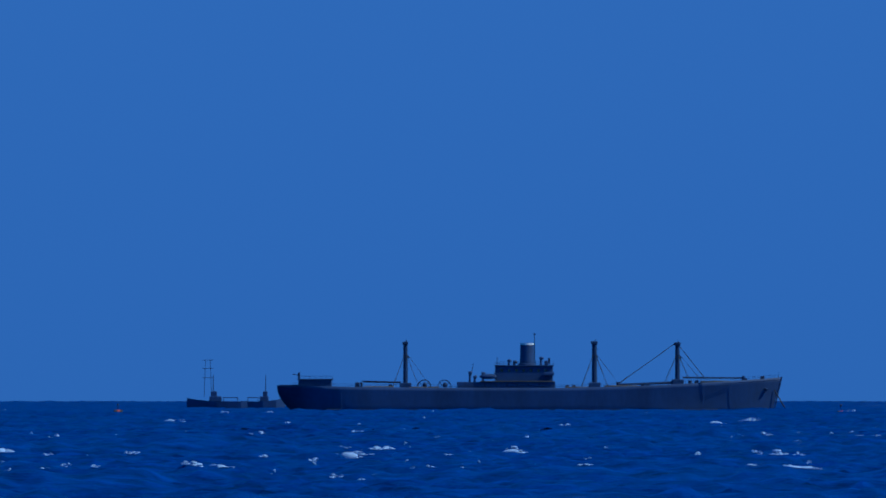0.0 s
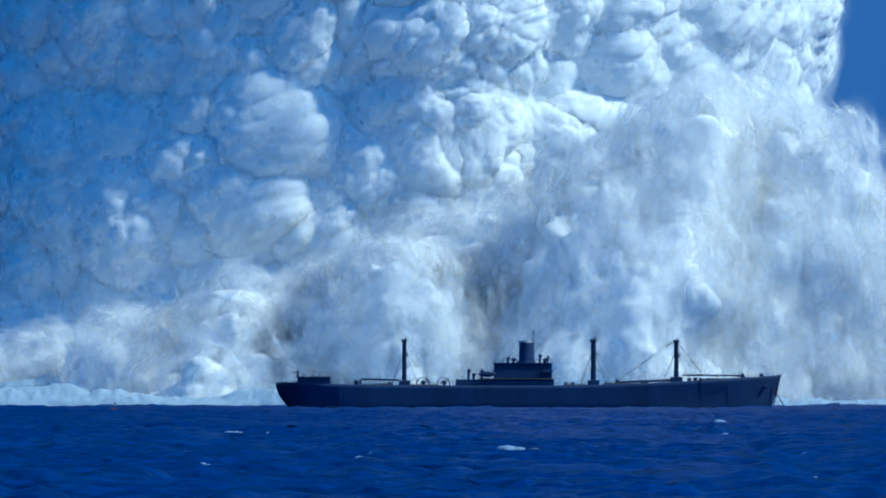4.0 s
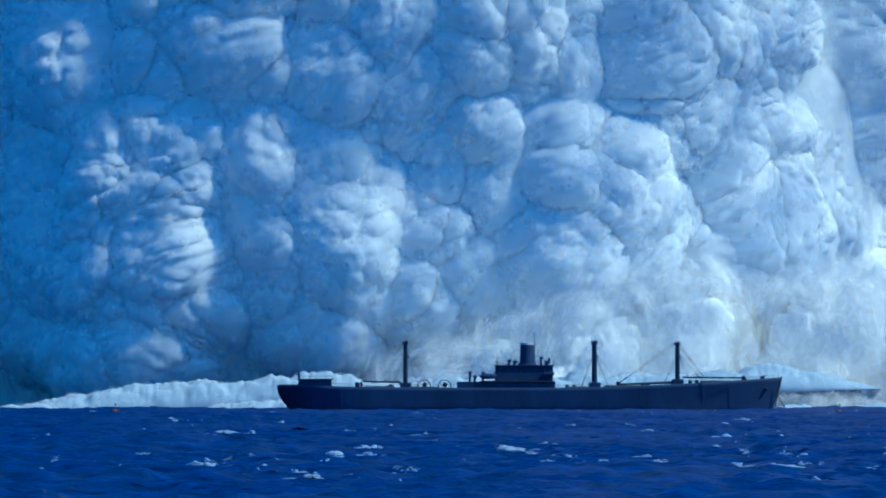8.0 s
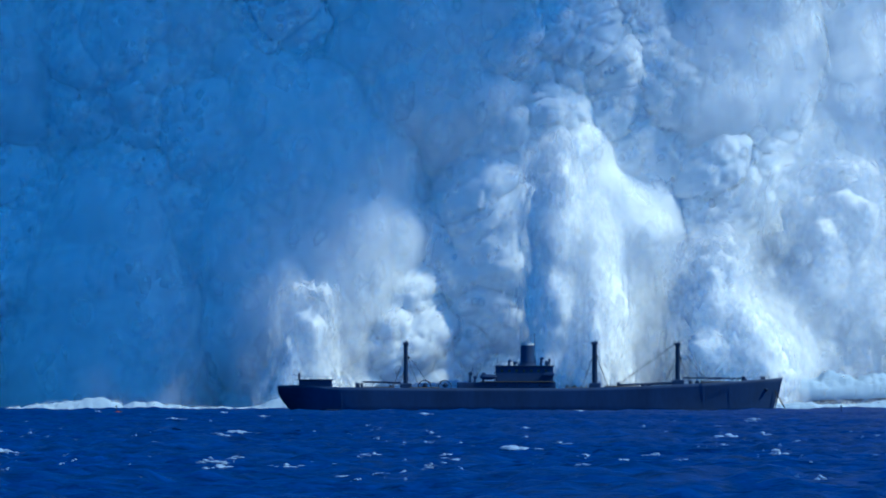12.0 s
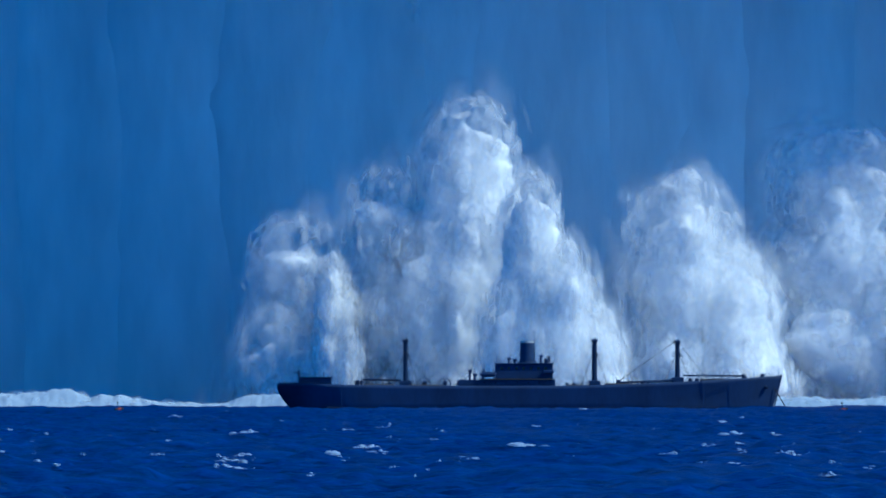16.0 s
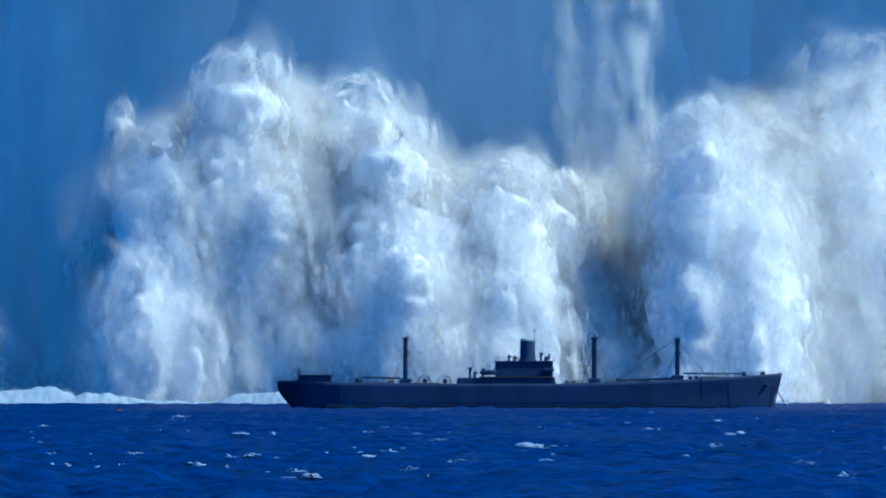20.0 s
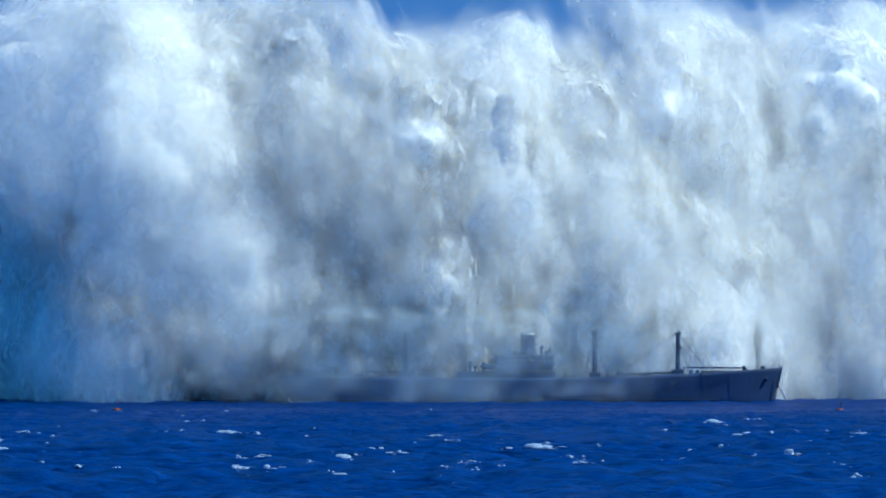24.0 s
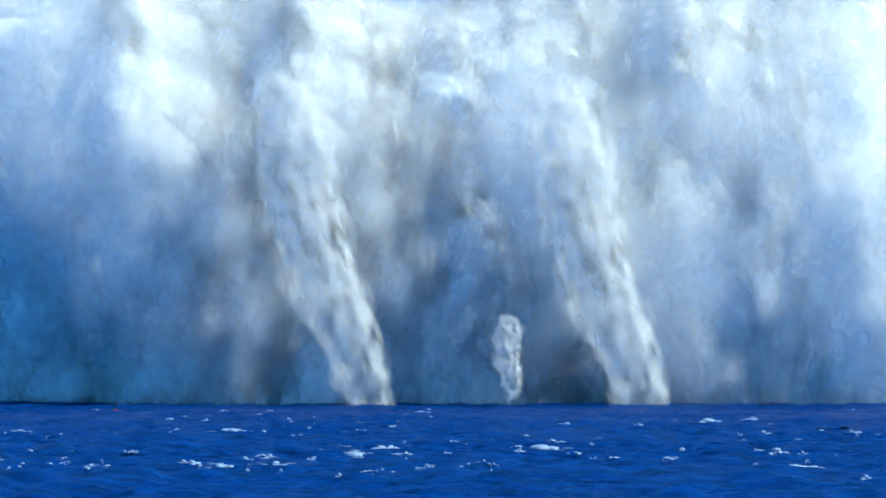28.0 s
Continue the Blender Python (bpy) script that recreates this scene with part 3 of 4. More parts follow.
def spray(name, label, group, seed, height, radius, bend, amp, size, around=56, up=110, dense=None, thin=None, count=600, flake=6.0, tall=1.4, lift=2.0, stretch=0.55, haze=None, flat=False, fringe=None, core=True, sink=0.0):
    thing = tagged(new(name), label, "spray", group)
    v, f = tower(height, radius, bend, amp, size, seed, around, up, 0, stretch, flat=flat)
    if core:
        sheet("dense_core", v if not sink else tower(height - sink, radius, bend, amp * 1.15, size, seed, around, up, -sink, stretch, flat=flat)[0], f, dense or SPRAY, thing)
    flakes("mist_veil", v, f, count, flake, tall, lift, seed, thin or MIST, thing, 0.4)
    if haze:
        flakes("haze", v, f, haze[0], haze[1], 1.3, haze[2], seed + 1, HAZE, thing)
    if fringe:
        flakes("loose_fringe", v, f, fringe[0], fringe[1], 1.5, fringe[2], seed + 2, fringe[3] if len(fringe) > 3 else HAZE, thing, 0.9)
    return thing


def sized(thing, sx, sz):
    thing.scale = (sx, sx, sz)
    return thing


straight = lambda v: 0.0
random.seed(12)
# pointed jets of the first dome
JET_LABEL, JET_GROUP = "pointed white jet of water shooting up from the sea", "jets of the spray dome"
JET_KINDS = [spray("spray_jet", JET_LABEL, JET_GROUP, 40 + k, 150, lambda v: 9 * (1 - v ** 5) ** 0.65 + 5 * (1 - v), (lambda v: 3 * math.sin(6 * v + 2 * k) + 1.5 * math.sin(17 * v + k)), 6.5, 4.6 + 0.7 * k, 48, 130, BURST, thin=PUFF, count=900, flake=4.5, tall=1.6, lift=2.2, stretch=0.4, fringe=(200, 7, 4.5, MIST), sink=1.0) for k in range(4)]
JETS = []
for k in range(280):
    r, a = 5 + 226 * (k / 279) ** 0.62, -math.pi / 2 + 2.1 * (2 * ((k * 0.61803) % 1) - 1)
    src = JET_KINDS[k % 4]
    ob = src if k < 4 else copy_thing(src, Matrix())
    sized(ob, random.uniform(0.65, 1.4), 1.0)
    JETS.append((ob, r, a, random.uniform(0.82, 1.15), random.uniform(0, 360)))

SMOKE = []
for k in range(6):
    ob = spray("smoke_jet", "dark grey jet of smoke bursting from the spray dome", "jets of dark smoke", 60 + k, 120,
               lambda v: 7.5 * (1 - v ** 1.6) ** 0.8, (lambda v: 3 * math.sin(9 * v)), 9, 5, 32, 60, SOOT, SOOT_THIN, 700, 8, 2.2, 4) if k == 0 else copy_thing(SMOKE[0], Matrix())
    SMOKE.append(sized(ob, 1.0 - 0.08 * k, 1))

# the hollow column: upright rolls of spray in a ring
COLUMN = []
for k in range(36):
    if k < 3:
        ob = spray("spray_column", "tall pale roll of spray in the wall of the water column", "rolls of the water column", 70 + k, 420,
                   lambda v: 72 * (1 - v ** 12), straight, 5, 26 + 6 * k, 120, 120, WALL, count=4, flake=14, tall=1.5, lift=5, stretch=0.2)
    else:
        ob = copy_thing(COLUMN[k % 3], Matrix())
    COLUMN.append(ob)

# the billowing face of the column, in broad pieces
def billow_face(name, label, group, width, height, bulge, size, tall, depth, step, seed, mat, lean, rough, veil):
    """A curved piece of the column's face: hanging heads of three sizes, its rim drawn back into the column."""
    thing = tagged(new(name), label, "spray", group)
    nu, nw = int(width / step), int(height / step)
    w, u = np.meshgrid(np.linspace(0, height, nw), np.linspace(-width / 2, width / 2, nu), indexing="ij")
    q = np.stack([u.ravel(), 0 * u.ravel(), w.ravel()], -1)
    c, d = math.cos(lean), math.sin(lean)
    wx = c * u + d * w + size * 0.45 * lattice(q / (size * 1.5), seed).reshape(u.shape)
    wz = c * w - d * u + size * 0.45 * lattice(q / (size * 1.5) + 9.1, seed + 1).reshape(u.shape)
    ragged = 0.16 * lattice(q / 16 + 3.3, seed + 2).reshape(u.shape)
    edge = (np.abs(2 * u / width) ** 3 + np.abs(2 * w / height - 1) ** 3) ** (1 / 3) + 1.3 * ragged
    p = np.stack([bulge * np.sin(u / bulge), bulge - bulge * np.cos(u / bulge) + 34 * np.clip(edge, 0, 1.35) ** 4, w], -1)
    for k, (frac, high, tl) in enumerate(((1.0, depth, tall), (0.42, depth * 0.4, tall * 0.75), (0.18, depth * 0.13, tall * 0.6), (0.08, depth * 0.04, tall * 0.6))):
        gw, gu = np.gradient(p, axis=0), np.gradient(p, axis=1)
        n = np.cross(gu, gw)
        n /= np.linalg.norm(n, axis=-1)[..., None] + 1e-9
        n = 0.5 * n + (0.12, -0.5, -0.1)
        p = p + n * (high * scales(wx + 31 * k, wz + 17 * k, size * frac, tl, seed + 5 * k))[..., None]
    p += 0.35 * rough * np.stack([lattice(q / 1.9 + 5 * k, seed + 40 + k) for k in range(3)], -1).reshape(p.shape)
    v, f = p.reshape(-1, 3), grid_faces(nw, nu)
    sheet("dense_core", v, f, mat, thing)
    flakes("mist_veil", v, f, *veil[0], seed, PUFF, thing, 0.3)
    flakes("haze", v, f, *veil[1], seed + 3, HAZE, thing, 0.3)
    return thing


BILLOW_LABEL, BILLOW_GROUP = "billowing white face of the column with rounded hanging heads", "billows of the water column"
FACES = []
for k in range(45):
    if k < 6:
        ob = billow_face("spray_billow", BILLOW_LABEL, BILLOW_GROUP, 74, 104, 110, 13 + 1.7 * k, 0.85 + 0.1 * (k % 3), 12, 0.55, 80 + 9 * k, BILLOW, 0.65, 0.3, ((1100, 5.5, 1.1, 1.8), (220, 13, 1.2, 4)))
    else:
        ob = copy_thing(FACES[(k * 5 + k // 15) % 6], Matrix())
    FACES.append(ob)
DRAPES = []
for k in range(20):
    if k < 4:
        ob = billow_face("spray_drape", "smooth pale drape of falling spray with a soft lower rim", "drapes of the water column", 96, 150, 130, 30 + 4 * k, 1.4, 6.5, 0.9, 380 + 9 * k, CURTAIN, 0.35, 0.3, ((420, 11, 1.6, 3), (180, 24, 1.6, 6)))
    else:
        ob = copy_thing(DRAPES[(k * 3 + k // 10) % 4], Matrix())
    DRAPES.append(ob)

# broad plumes of the base surge
PLUMES = []
for k in range(23):
    if k < 4:
        lean = 6 + 5 * k
        ob = spray("spray_plume", "broad white plume of spray rolling out over the sea", "plumes of the base surge", 90 + k, 120,
                   lambda v: 29 * (1 - v ** 2.0) ** 0.65 * (1 - (1 - v) ** 7) ** 0.5 * (0.94 + 0.06 * math.sin(5 * v + k)),
                   lambda v: lean * (1 - v) ** 1.5 + 3 * math.sin(7 * v + 2 * k), 19, 15 + 4 * k, 90, 130, PLUME, thin=PUFF, count=1800, flake=6.5, tall=1.5, lift=5, stretch=0.4, fringe=(500, 15, 12), sink=4.0)
    else:
        ob = copy_thing(PLUMES[k % 4], Matrix())
    PLUMES.append(ob)

# plain plumes that close the surge behind the others
BACKING = []
for k in range(18):
    if k < 2:
        ob = spray("spray_plume", "pale plume of spray at the back of the base surge", "plumes at the back", 290 + k, 120,
                   lambda v: 44 * (1 - v ** 2.2) ** 0.65, lambda v: 8 * (1 - v) + 3 * math.sin(7 * v + 2 * k), 11, 26 + 4 * k, 52, 70, WALL, thin=PUFF, count=900, flake=10, tall=1.6, lift=5, stretch=0.3, fringe=(160, 18, 9), sink=3.0)
    else:
        ob = copy_thing(BACKING[k % 2], Matrix())
    BACKING.append(ob)

# soft mounds of spray round the foot of the dome
MOUNDS = []
for k in range(14):
    if k < 3:
        ob = spray("spray_mound", "soft white mound of spray at the foot of the column", "mounds of spray", 190 + k, 90,
                   lambda v: 26 * (1 - v ** 3.2) ** 0.62, lambda v: 3 * math.sin(6 * v + 2 * k), 13, 10 + 3 * k, 80, 100, PLUME, thin=PUFF, count=1500, flake=6.5, tall=1.7, lift=6, stretch=0.35, fringe=(500, 13, 10), sink=4.0)
    else:
        ob = copy_thing(MOUNDS[k % 3], Matrix())
    MOUNDS.append(ob)

FALLING = spray("falling_jet", "ragged white sheet of water falling from above", "falling jets", 97, 190,
                lambda v: (9 * (1 - (1 - v) ** 6) ** 0.6 + 4 * v) * (1 - v ** 8) ** 0.5, (lambda v: 3 * math.sin(9 * v)), 6, 9, 36, 90, SURGE, count=140, flake=8, tall=2.8, lift=3, stretch=0.25, fringe=(800, 11, 5), core=False)
STREAMS = [copy_thing(FALLING, Matrix()) for _ in range(3)]


# unseen crown of spray, added high over the column to shade it
SHADE_CROWN = []
for k in range(12):
    if k < 2:
        ob = spray("shade_crown", "unseen swollen crown of spray added high up to shade the column", "crown of the water column", 210 + k, 95,
                   lambda v: 60 * max(0.0, 1 - (2 * v - 1) ** 4) ** 0.6, straight, 18, 34, 56, 40, SURGE, count=260, flake=20, tall=1.2, lift=10, stretch=0.9, haze=(520, 36, 30))
    else:
        ob = copy_thing(SHADE_CROWN[k % 2], Matrix())
    SHADE_CROWN.append(ob)

# unseen thin spray under the crown, added to dim the sun on the column
SHADE_VEILS = []
for k in range(10):
    if k < 2:
        ob = spray("shade_veil", "unseen thin veil of spray added high up to dim the sun", "veils under the crown", 250 + k, 80,
                   lambda v: 76 * max(0.0, 1 - (2 * v - 1) ** 4) ** 0.6, straight, 18, 34, 40, 30, SURGE, count=40, flake=20, tall=1.2, lift=6, stretch=0.9, haze=(150, 34, 10), core=False)
    else:
        ob = copy_thing(SHADE_VEILS[k % 2], Matrix())
    SHADE_VEILS.append(ob)

# wide clouds of the surge that roll over the ship
CLOUDS = []
for k in range(9):
    if k < 3:
        ob = spray("surge_cloud", "wide soft white cloud of spray rolling over the ship", "clouds of the base surge", 230 + k, 100,
                   lambda v: 50 * (1 - v ** 2.4) ** 0.6 * (1 - (1 - v) ** 4) ** 0.6 * (0.95 + 0.05 * math.sin(6 * v + 2 * k)), (lambda v: 22 * (1 - v) ** 1.6 + 4 * math.sin(5 * v + k)),
                   14, 28 + 5 * k, 100, 110, SURGE, thin=PUFF, count=1500, flake=10, tall=1.5, lift=7, stretch=0.35, fringe=(500, 22, 12), sink=5.0)
    else:
        ob = copy_thing(CLOUDS[k % 3], Matrix())
    CLOUDS.append(ob)



# long low banks of foam along the foot of the column
def foam_bank(length, height, seed):
    n, m = 620, 26
    x, a = np.meshgrid(np.linspace(-length / 2, length / 2, n), np.linspace(0, np.pi, m), indexing="ij")
    end = (1 - np.abs(2 * x / length) ** 4) ** 0.8
    p = np.stack([x, -12 * np.cos(a), height * end * np.sin(a) - 1], -1).reshape(-1, 3)
    b = 0.75 * billow(p / (11, 11, 6), 3, seed) + 0.24 * billow(p / (2.6, 2.6, 2), 2, seed + 3) + 0.07 * billow(p / (0.9, 0.9, 0.9), 2, seed + 5) + 0.7 * lattice(p / (30, 30, 30), seed + 9)
    p += (b * height * 0.55 * (end * np.sin(a)).ravel())[:, None] * np.stack([0 * a, -0.5 * np.cos(a), np.sin(a)], -1).reshape(-1, 3)
    bank = new("foam_bank")
    sheet("dense_core", p, grid_faces(n, m), SHADED_FROTH, bank)
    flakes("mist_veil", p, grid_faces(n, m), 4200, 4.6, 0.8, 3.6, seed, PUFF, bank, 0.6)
    return tagged(bank, "low bank of foam tinted blue-grey for shade along the foot of the column", "foam", "foam banks")


BANKS = [foam_bank(320, 5.5, 51), foam_bank(330, 4.0, 55), foam_bank(300, 7.0, 58)]


# the swell that lifts the ship
def swell():
    x, y = np.meshgrid(np.linspace(-260, 260, 260), np.linspace(-420, 420, 110), indexing="xy")
    p = np.stack([x.ravel(), y.ravel(), 0 * x.ravel()], -1)
    z = 3.2 * np.exp(-((y.ravel() / 190) ** 2)) - 3.2 + 0.45 * (1 - 2 * np.abs(lattice(p / (9, 14, 9), 7))) + 0.3 * lattice(p / (3, 5, 3), 8)
    ob = sheet("swell", np.stack([p[:, 0], p[:, 1], z], -1), grid_faces(*x.shape), SWELL)
    return tagged(ob, "long dark blue swell rolling under the ship", "swell", kind="structure")


SWELL_WAVE = swell()


# thin mist that rolls over the deck before the clouds
def mist_bank(seed):
    bank = new("mist_bank")
    v, a = np.meshgrid(np.linspace(0.02, 0.98, 30), np.linspace(0, 2 * np.pi, 40, endpoint=False), indexing="ij")
    ring = np.sin(np.pi * v) ** 0.6
    p = np.stack([54 * (2 * v - 1), 7 * ring * np.cos(a), 11 * ring * np.sin(a)], -1).reshape(-1, 3)
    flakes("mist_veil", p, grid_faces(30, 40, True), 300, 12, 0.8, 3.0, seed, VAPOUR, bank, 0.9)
    return tagged(bank, "thin mist tinted sky blue drifting over the deck of the ship", "mist", "mist over the ship")


MISTS = [mist_bank(301), mist_bank(302)]



# ---- movement ----
ZERO = Vector((-44.0, 2640.0, 0))

COLUMN_REACH = [(0.6, 4), (1.0, 6), (1.5, 22), (2, 48), (3, 72), (4.5, 115), (6.5, 165), (12, 208)]

FACE_REACH = [(0.6, 20), (1.0, 52), (1.2, 70), (2, 112), (3, 140), (4, 160), (6.5, 190), (8, 210), (10, 234), (12, 246)]


def curve(t, points):
    """A value at time t between the given (time, value) points."""
    return float(np.interp(t, [p[0] for p in points], [p[1] for p in points]))


def dome_height(r, t, side=0.0):
    """Height of the spray dome r metres from its middle."""
    r *= 1 + 0.09 * max(0.0, side)
    reach = curve(t, [(0.35, 8), (0.45, 70), (0.5, 125), (0.7, 178), (1.0, 215), (1.5, 235), (2, 240), (3, 260)])
    peak = curve(t, [(0.35, -10), (0.45, 30), (0.5, 78), (0.7, 128), (1.0, 240), (1.5, 350), (2, 400), (3, 420)])
    bulge = curve(t, [(0.5, 1.2), (0.7, 1.9), (1.0, 2.1), (1.5, 2.0), (2, 1.8), (3, 1.55)])
    return peak * max(0.0, 1 - r / reach) ** bulge + 6 * (1 if r < reach else -3)


def motions():
    # the ship rides the swell
    heave = [(0, 0), (14, 0), (17, 0.2), (18, 0.3), (19, 0.45), (20, 0.7), (21, 1.0), (21.5, 1.3), (23.5, 2.2), (24.5, 2.4), (28, 1.2)]
    walk(SHIP, [(t, pose(23.0, 2000, z)) for t, z in heave])
    walk(SWELL_WAVE, [(0, pose(0, 2330, -1.5)), (14, pose(0, 2330, -1.5)), (17, pose(0, 2280, 0.5)), (20, pose(0, 2200, 1.0)), (21.5, pose(0, 2130, 1.5)), (23.5, pose(0, 2080, 2.4)), (24.5, pose(0, 2060, 2.4)), (28, pose(0, 1980, 2.0))])
    walk(LAUNCH, [(0, pose(-71, 2360, 0.2, 0, 0, 180)), (0.4, pose(-71, 2360, 0.2, 0, 0, 180)), (0.7, pose(-71, 2360, -20, 0, 0, 180)), (28, pose(-71, 2360, -20, 0, 0, 180))])
    walk(BARGE, [(0, pose(-57, 2380, 0.2)), (0.4, pose(-57, 2380, 0.2)), (0.7, pose(-57, 2380, -20)), (28, pose(-57, 2380, -20))])
    for ob, x, y in ((BUOY_A, -75.0, 1730.0), (BUOY_B, 88.0, 1660.0)):
        walk(ob, [(k * 0.7, pose(x + 0.5 * math.sin(k * 0.9 + x), y, 0.25 + 0.2 * math.sin(k * 1.7 + x), 0, 9 * math.sin(k * 1.3 + x), 20)) for k in range(41)])
    # whitecaps rise and sink in turn, waves run with the wind
    for n, ob in enumerate(CAPS):
        period = 2.1 + 0.23 * n
        walk(ob, [(k * 0.5, pose(-1.2 * math.sin(k * 0.5 / period * 6.283 + n), 0, 0.12 + 0.22 * math.sin(k * 0.5 / period * 6.283 + n * 0.8))) for k in range(57)])
    walk(NEAR_WAVES, [(0, pose(0, 0, 0)), (28, pose(-95, -6, 0))])
    walk(FAR_WAVES, [(0, pose(0, 0, 0)), (28, pose(-95, -6, 0))])

    # the dome of jets, which sinks back from three seconds on
    times = (0.0, 0.35, 0.45, 0.5, 0.6, 0.7, 0.8, 1.0, 1.25, 1.6, 2.0, 2.5, 3.0, 3.8, 4.5, 5.5, 6.5, 8.0, 9.5, 12.0, 28.0)
    for ob, r, a, tall, turn in JETS:
        side = 0.5 + 0.5 * math.cos(a)
        rows = []
        for t in times:
            h = dome_height(r, t, math.cos(a)) * tall if t > 0.3 else -12
            h *= 1 - curve(t, [(1.2, 0), (1.9, 0.72), (2.5, 0.78)]) * max(0.0, -math.sin(a)) - curve(t, [(1.2, 0), (2.0, 0.6)]) * max(0.0, -math.cos(a)) * (1 + min(0.0, math.sin(a)))
            h = min(h, 180)
            h *= curve(t, [(3, 1), (4.5, 0.8), (5.5, 0.45 + 0.4 * side), (6.5, 0.2 + 0.6 * side), (8, 0.06 + 0.3 * side), (9.5, 0.05), (12, 0.0)])
            h -= curve(t, [(8, 0), (12, 14), (28, 16)])
            out = r + curve(t, [(0.5, 0), (1.0, 4), (3, 14), (8, 30)])
            rows.append((t, pose(ZERO.x + out * math.cos(a), ZERO.y + out * math.sin(a) * 0.8, h - 150, 0, 0, turn + 3 * t)))
        walk(ob, rows)
    for k, ob in enumerate(SMOKE):
        x, y = -82 + 8.0 * k, ZERO.y - 34 + 5 * k
        up = 3 * k + 4 * math.sin(2.3 * k)
        walk(ob, [(0, pose(x, y, -160)), (0.4, pose(x, y, -135)), (0.5, pose(x, y, -70 + up)), (0.7, pose(x - 4, y, -28 + 2.4 * up)), (1.0, pose(-106 + 6.5 * k, ZERO.y - 8, 36 + up)), (1.4, pose(-110 + 6.5 * k, ZERO.y, 130)), (2, pose(-110 + 6.5 * k, ZERO.y, 190)), (28, pose(-110 + 6.5 * k, ZERO.y, 190))])

    # the column widens, stands, and falls back
    for k, ob in enumerate(COLUMN):
        a = radians(-215 + 250 * k / 35)
        rows = []
        for t in (0, 0.6, 0.8, 1.0, 1.25, 1.5, 2, 3, 4.5, 6.5, 8, 11, 15, 18, 21.4, 22.0, 22.6, 23.0, 28):
            r = curve(t, COLUMN_REACH)
            top = curve(t, [(0, -20), (0.6, 0), (0.8, 40), (1.0, 85), (1.25, 170), (1.5, 260), (2, 330), (3, 400), (21.4, 400), (22.0, 250 + 45 * math.sin(5.0 * k)), (22.6, 70 + 25 * math.sin(5.0 * k)), (23.0, -20), (28, -20)])
            rows.append((t, pose(ZERO.x + r * math.cos(a), ZERO.y + 52 + r * math.sin(a) * 0.7, top - 420, 0, 0, 40 * k + 2 * t)))
        walk(ob, rows)
    # its face spreads, sinks slowly and then falls into the sea
    fall = [(0, -330), (2.4, -320), (3, -225), (3.6, -110), (4.2, -35), (5, 2), (6.5, 0), (7, -1), (8, -5), (9, -13), (10, -26), (11, -44), (11.7, -80), (12.3, -160), (12.9, -290), (13.4, -330), (28, -330)]
    for k, ob in enumerate(FACES):
        i, j = k % 15, k // 15
        turn = -192 + 14.5 * i + 5 * (j % 2) + 3 * math.sin(2.7 * k)
        a, late = radians(turn), 0.35 * math.sin(1.9 * k) + 0.3 * j
        base = 14 + 66 * j + 7 * math.sin(3.1 * k)
        rows = []
        for t, dz in fall:
            r = curve(t, FACE_REACH) + 5 * math.sin(2.2 * k) + 4 * j
            when = t + late if 7.5 < t < 20 else t
            rows.append((when, pose(ZERO.x + r * math.cos(a), ZERO.y + 0.8 * r * math.sin(a), base + dz * (1.25 - 0.25 * j if 6 < t < 11 else 1), 0, 0, turn + 90)))
        walk(ob, rows)
    hang = [(0, -330), (1.1, -330), (1.5, -190), (2, -60), (3, -10), (5, 10), (6.5, 8), (8, 4), (9, -2), (10, -10), (11, -22), (12, -40), (12.6, -75), (13.1, -150), (13.7, -290), (14.1, -330), (28, -330)]
    for k, ob in enumerate(DRAPES):
        i, j = k % 10, k // 10
        turn = -188 + 20 * i + 9 * j + 4 * math.sin(2.1 * k)
        a, late = radians(turn), 0.4 * math.sin(2.9 * k) + 0.3 * j
        rows = []
        for t, dz in hang:
            r = curve(t, FACE_REACH) + curve(t, [(8.5, -14), (9.7, 4), (11, 12), (12, 16)]) + 5 * math.sin(1.7 * k)
            rows.append((t + late if 7.5 < t < 20 else t, pose(ZERO.x + r * math.cos(a), ZERO.y + 0.8 * r * math.sin(a), 6 + 95 * j + 9 * math.sin(4.3 * k) + dz, 0, 0, turn + 90)))
        walk(ob, rows)

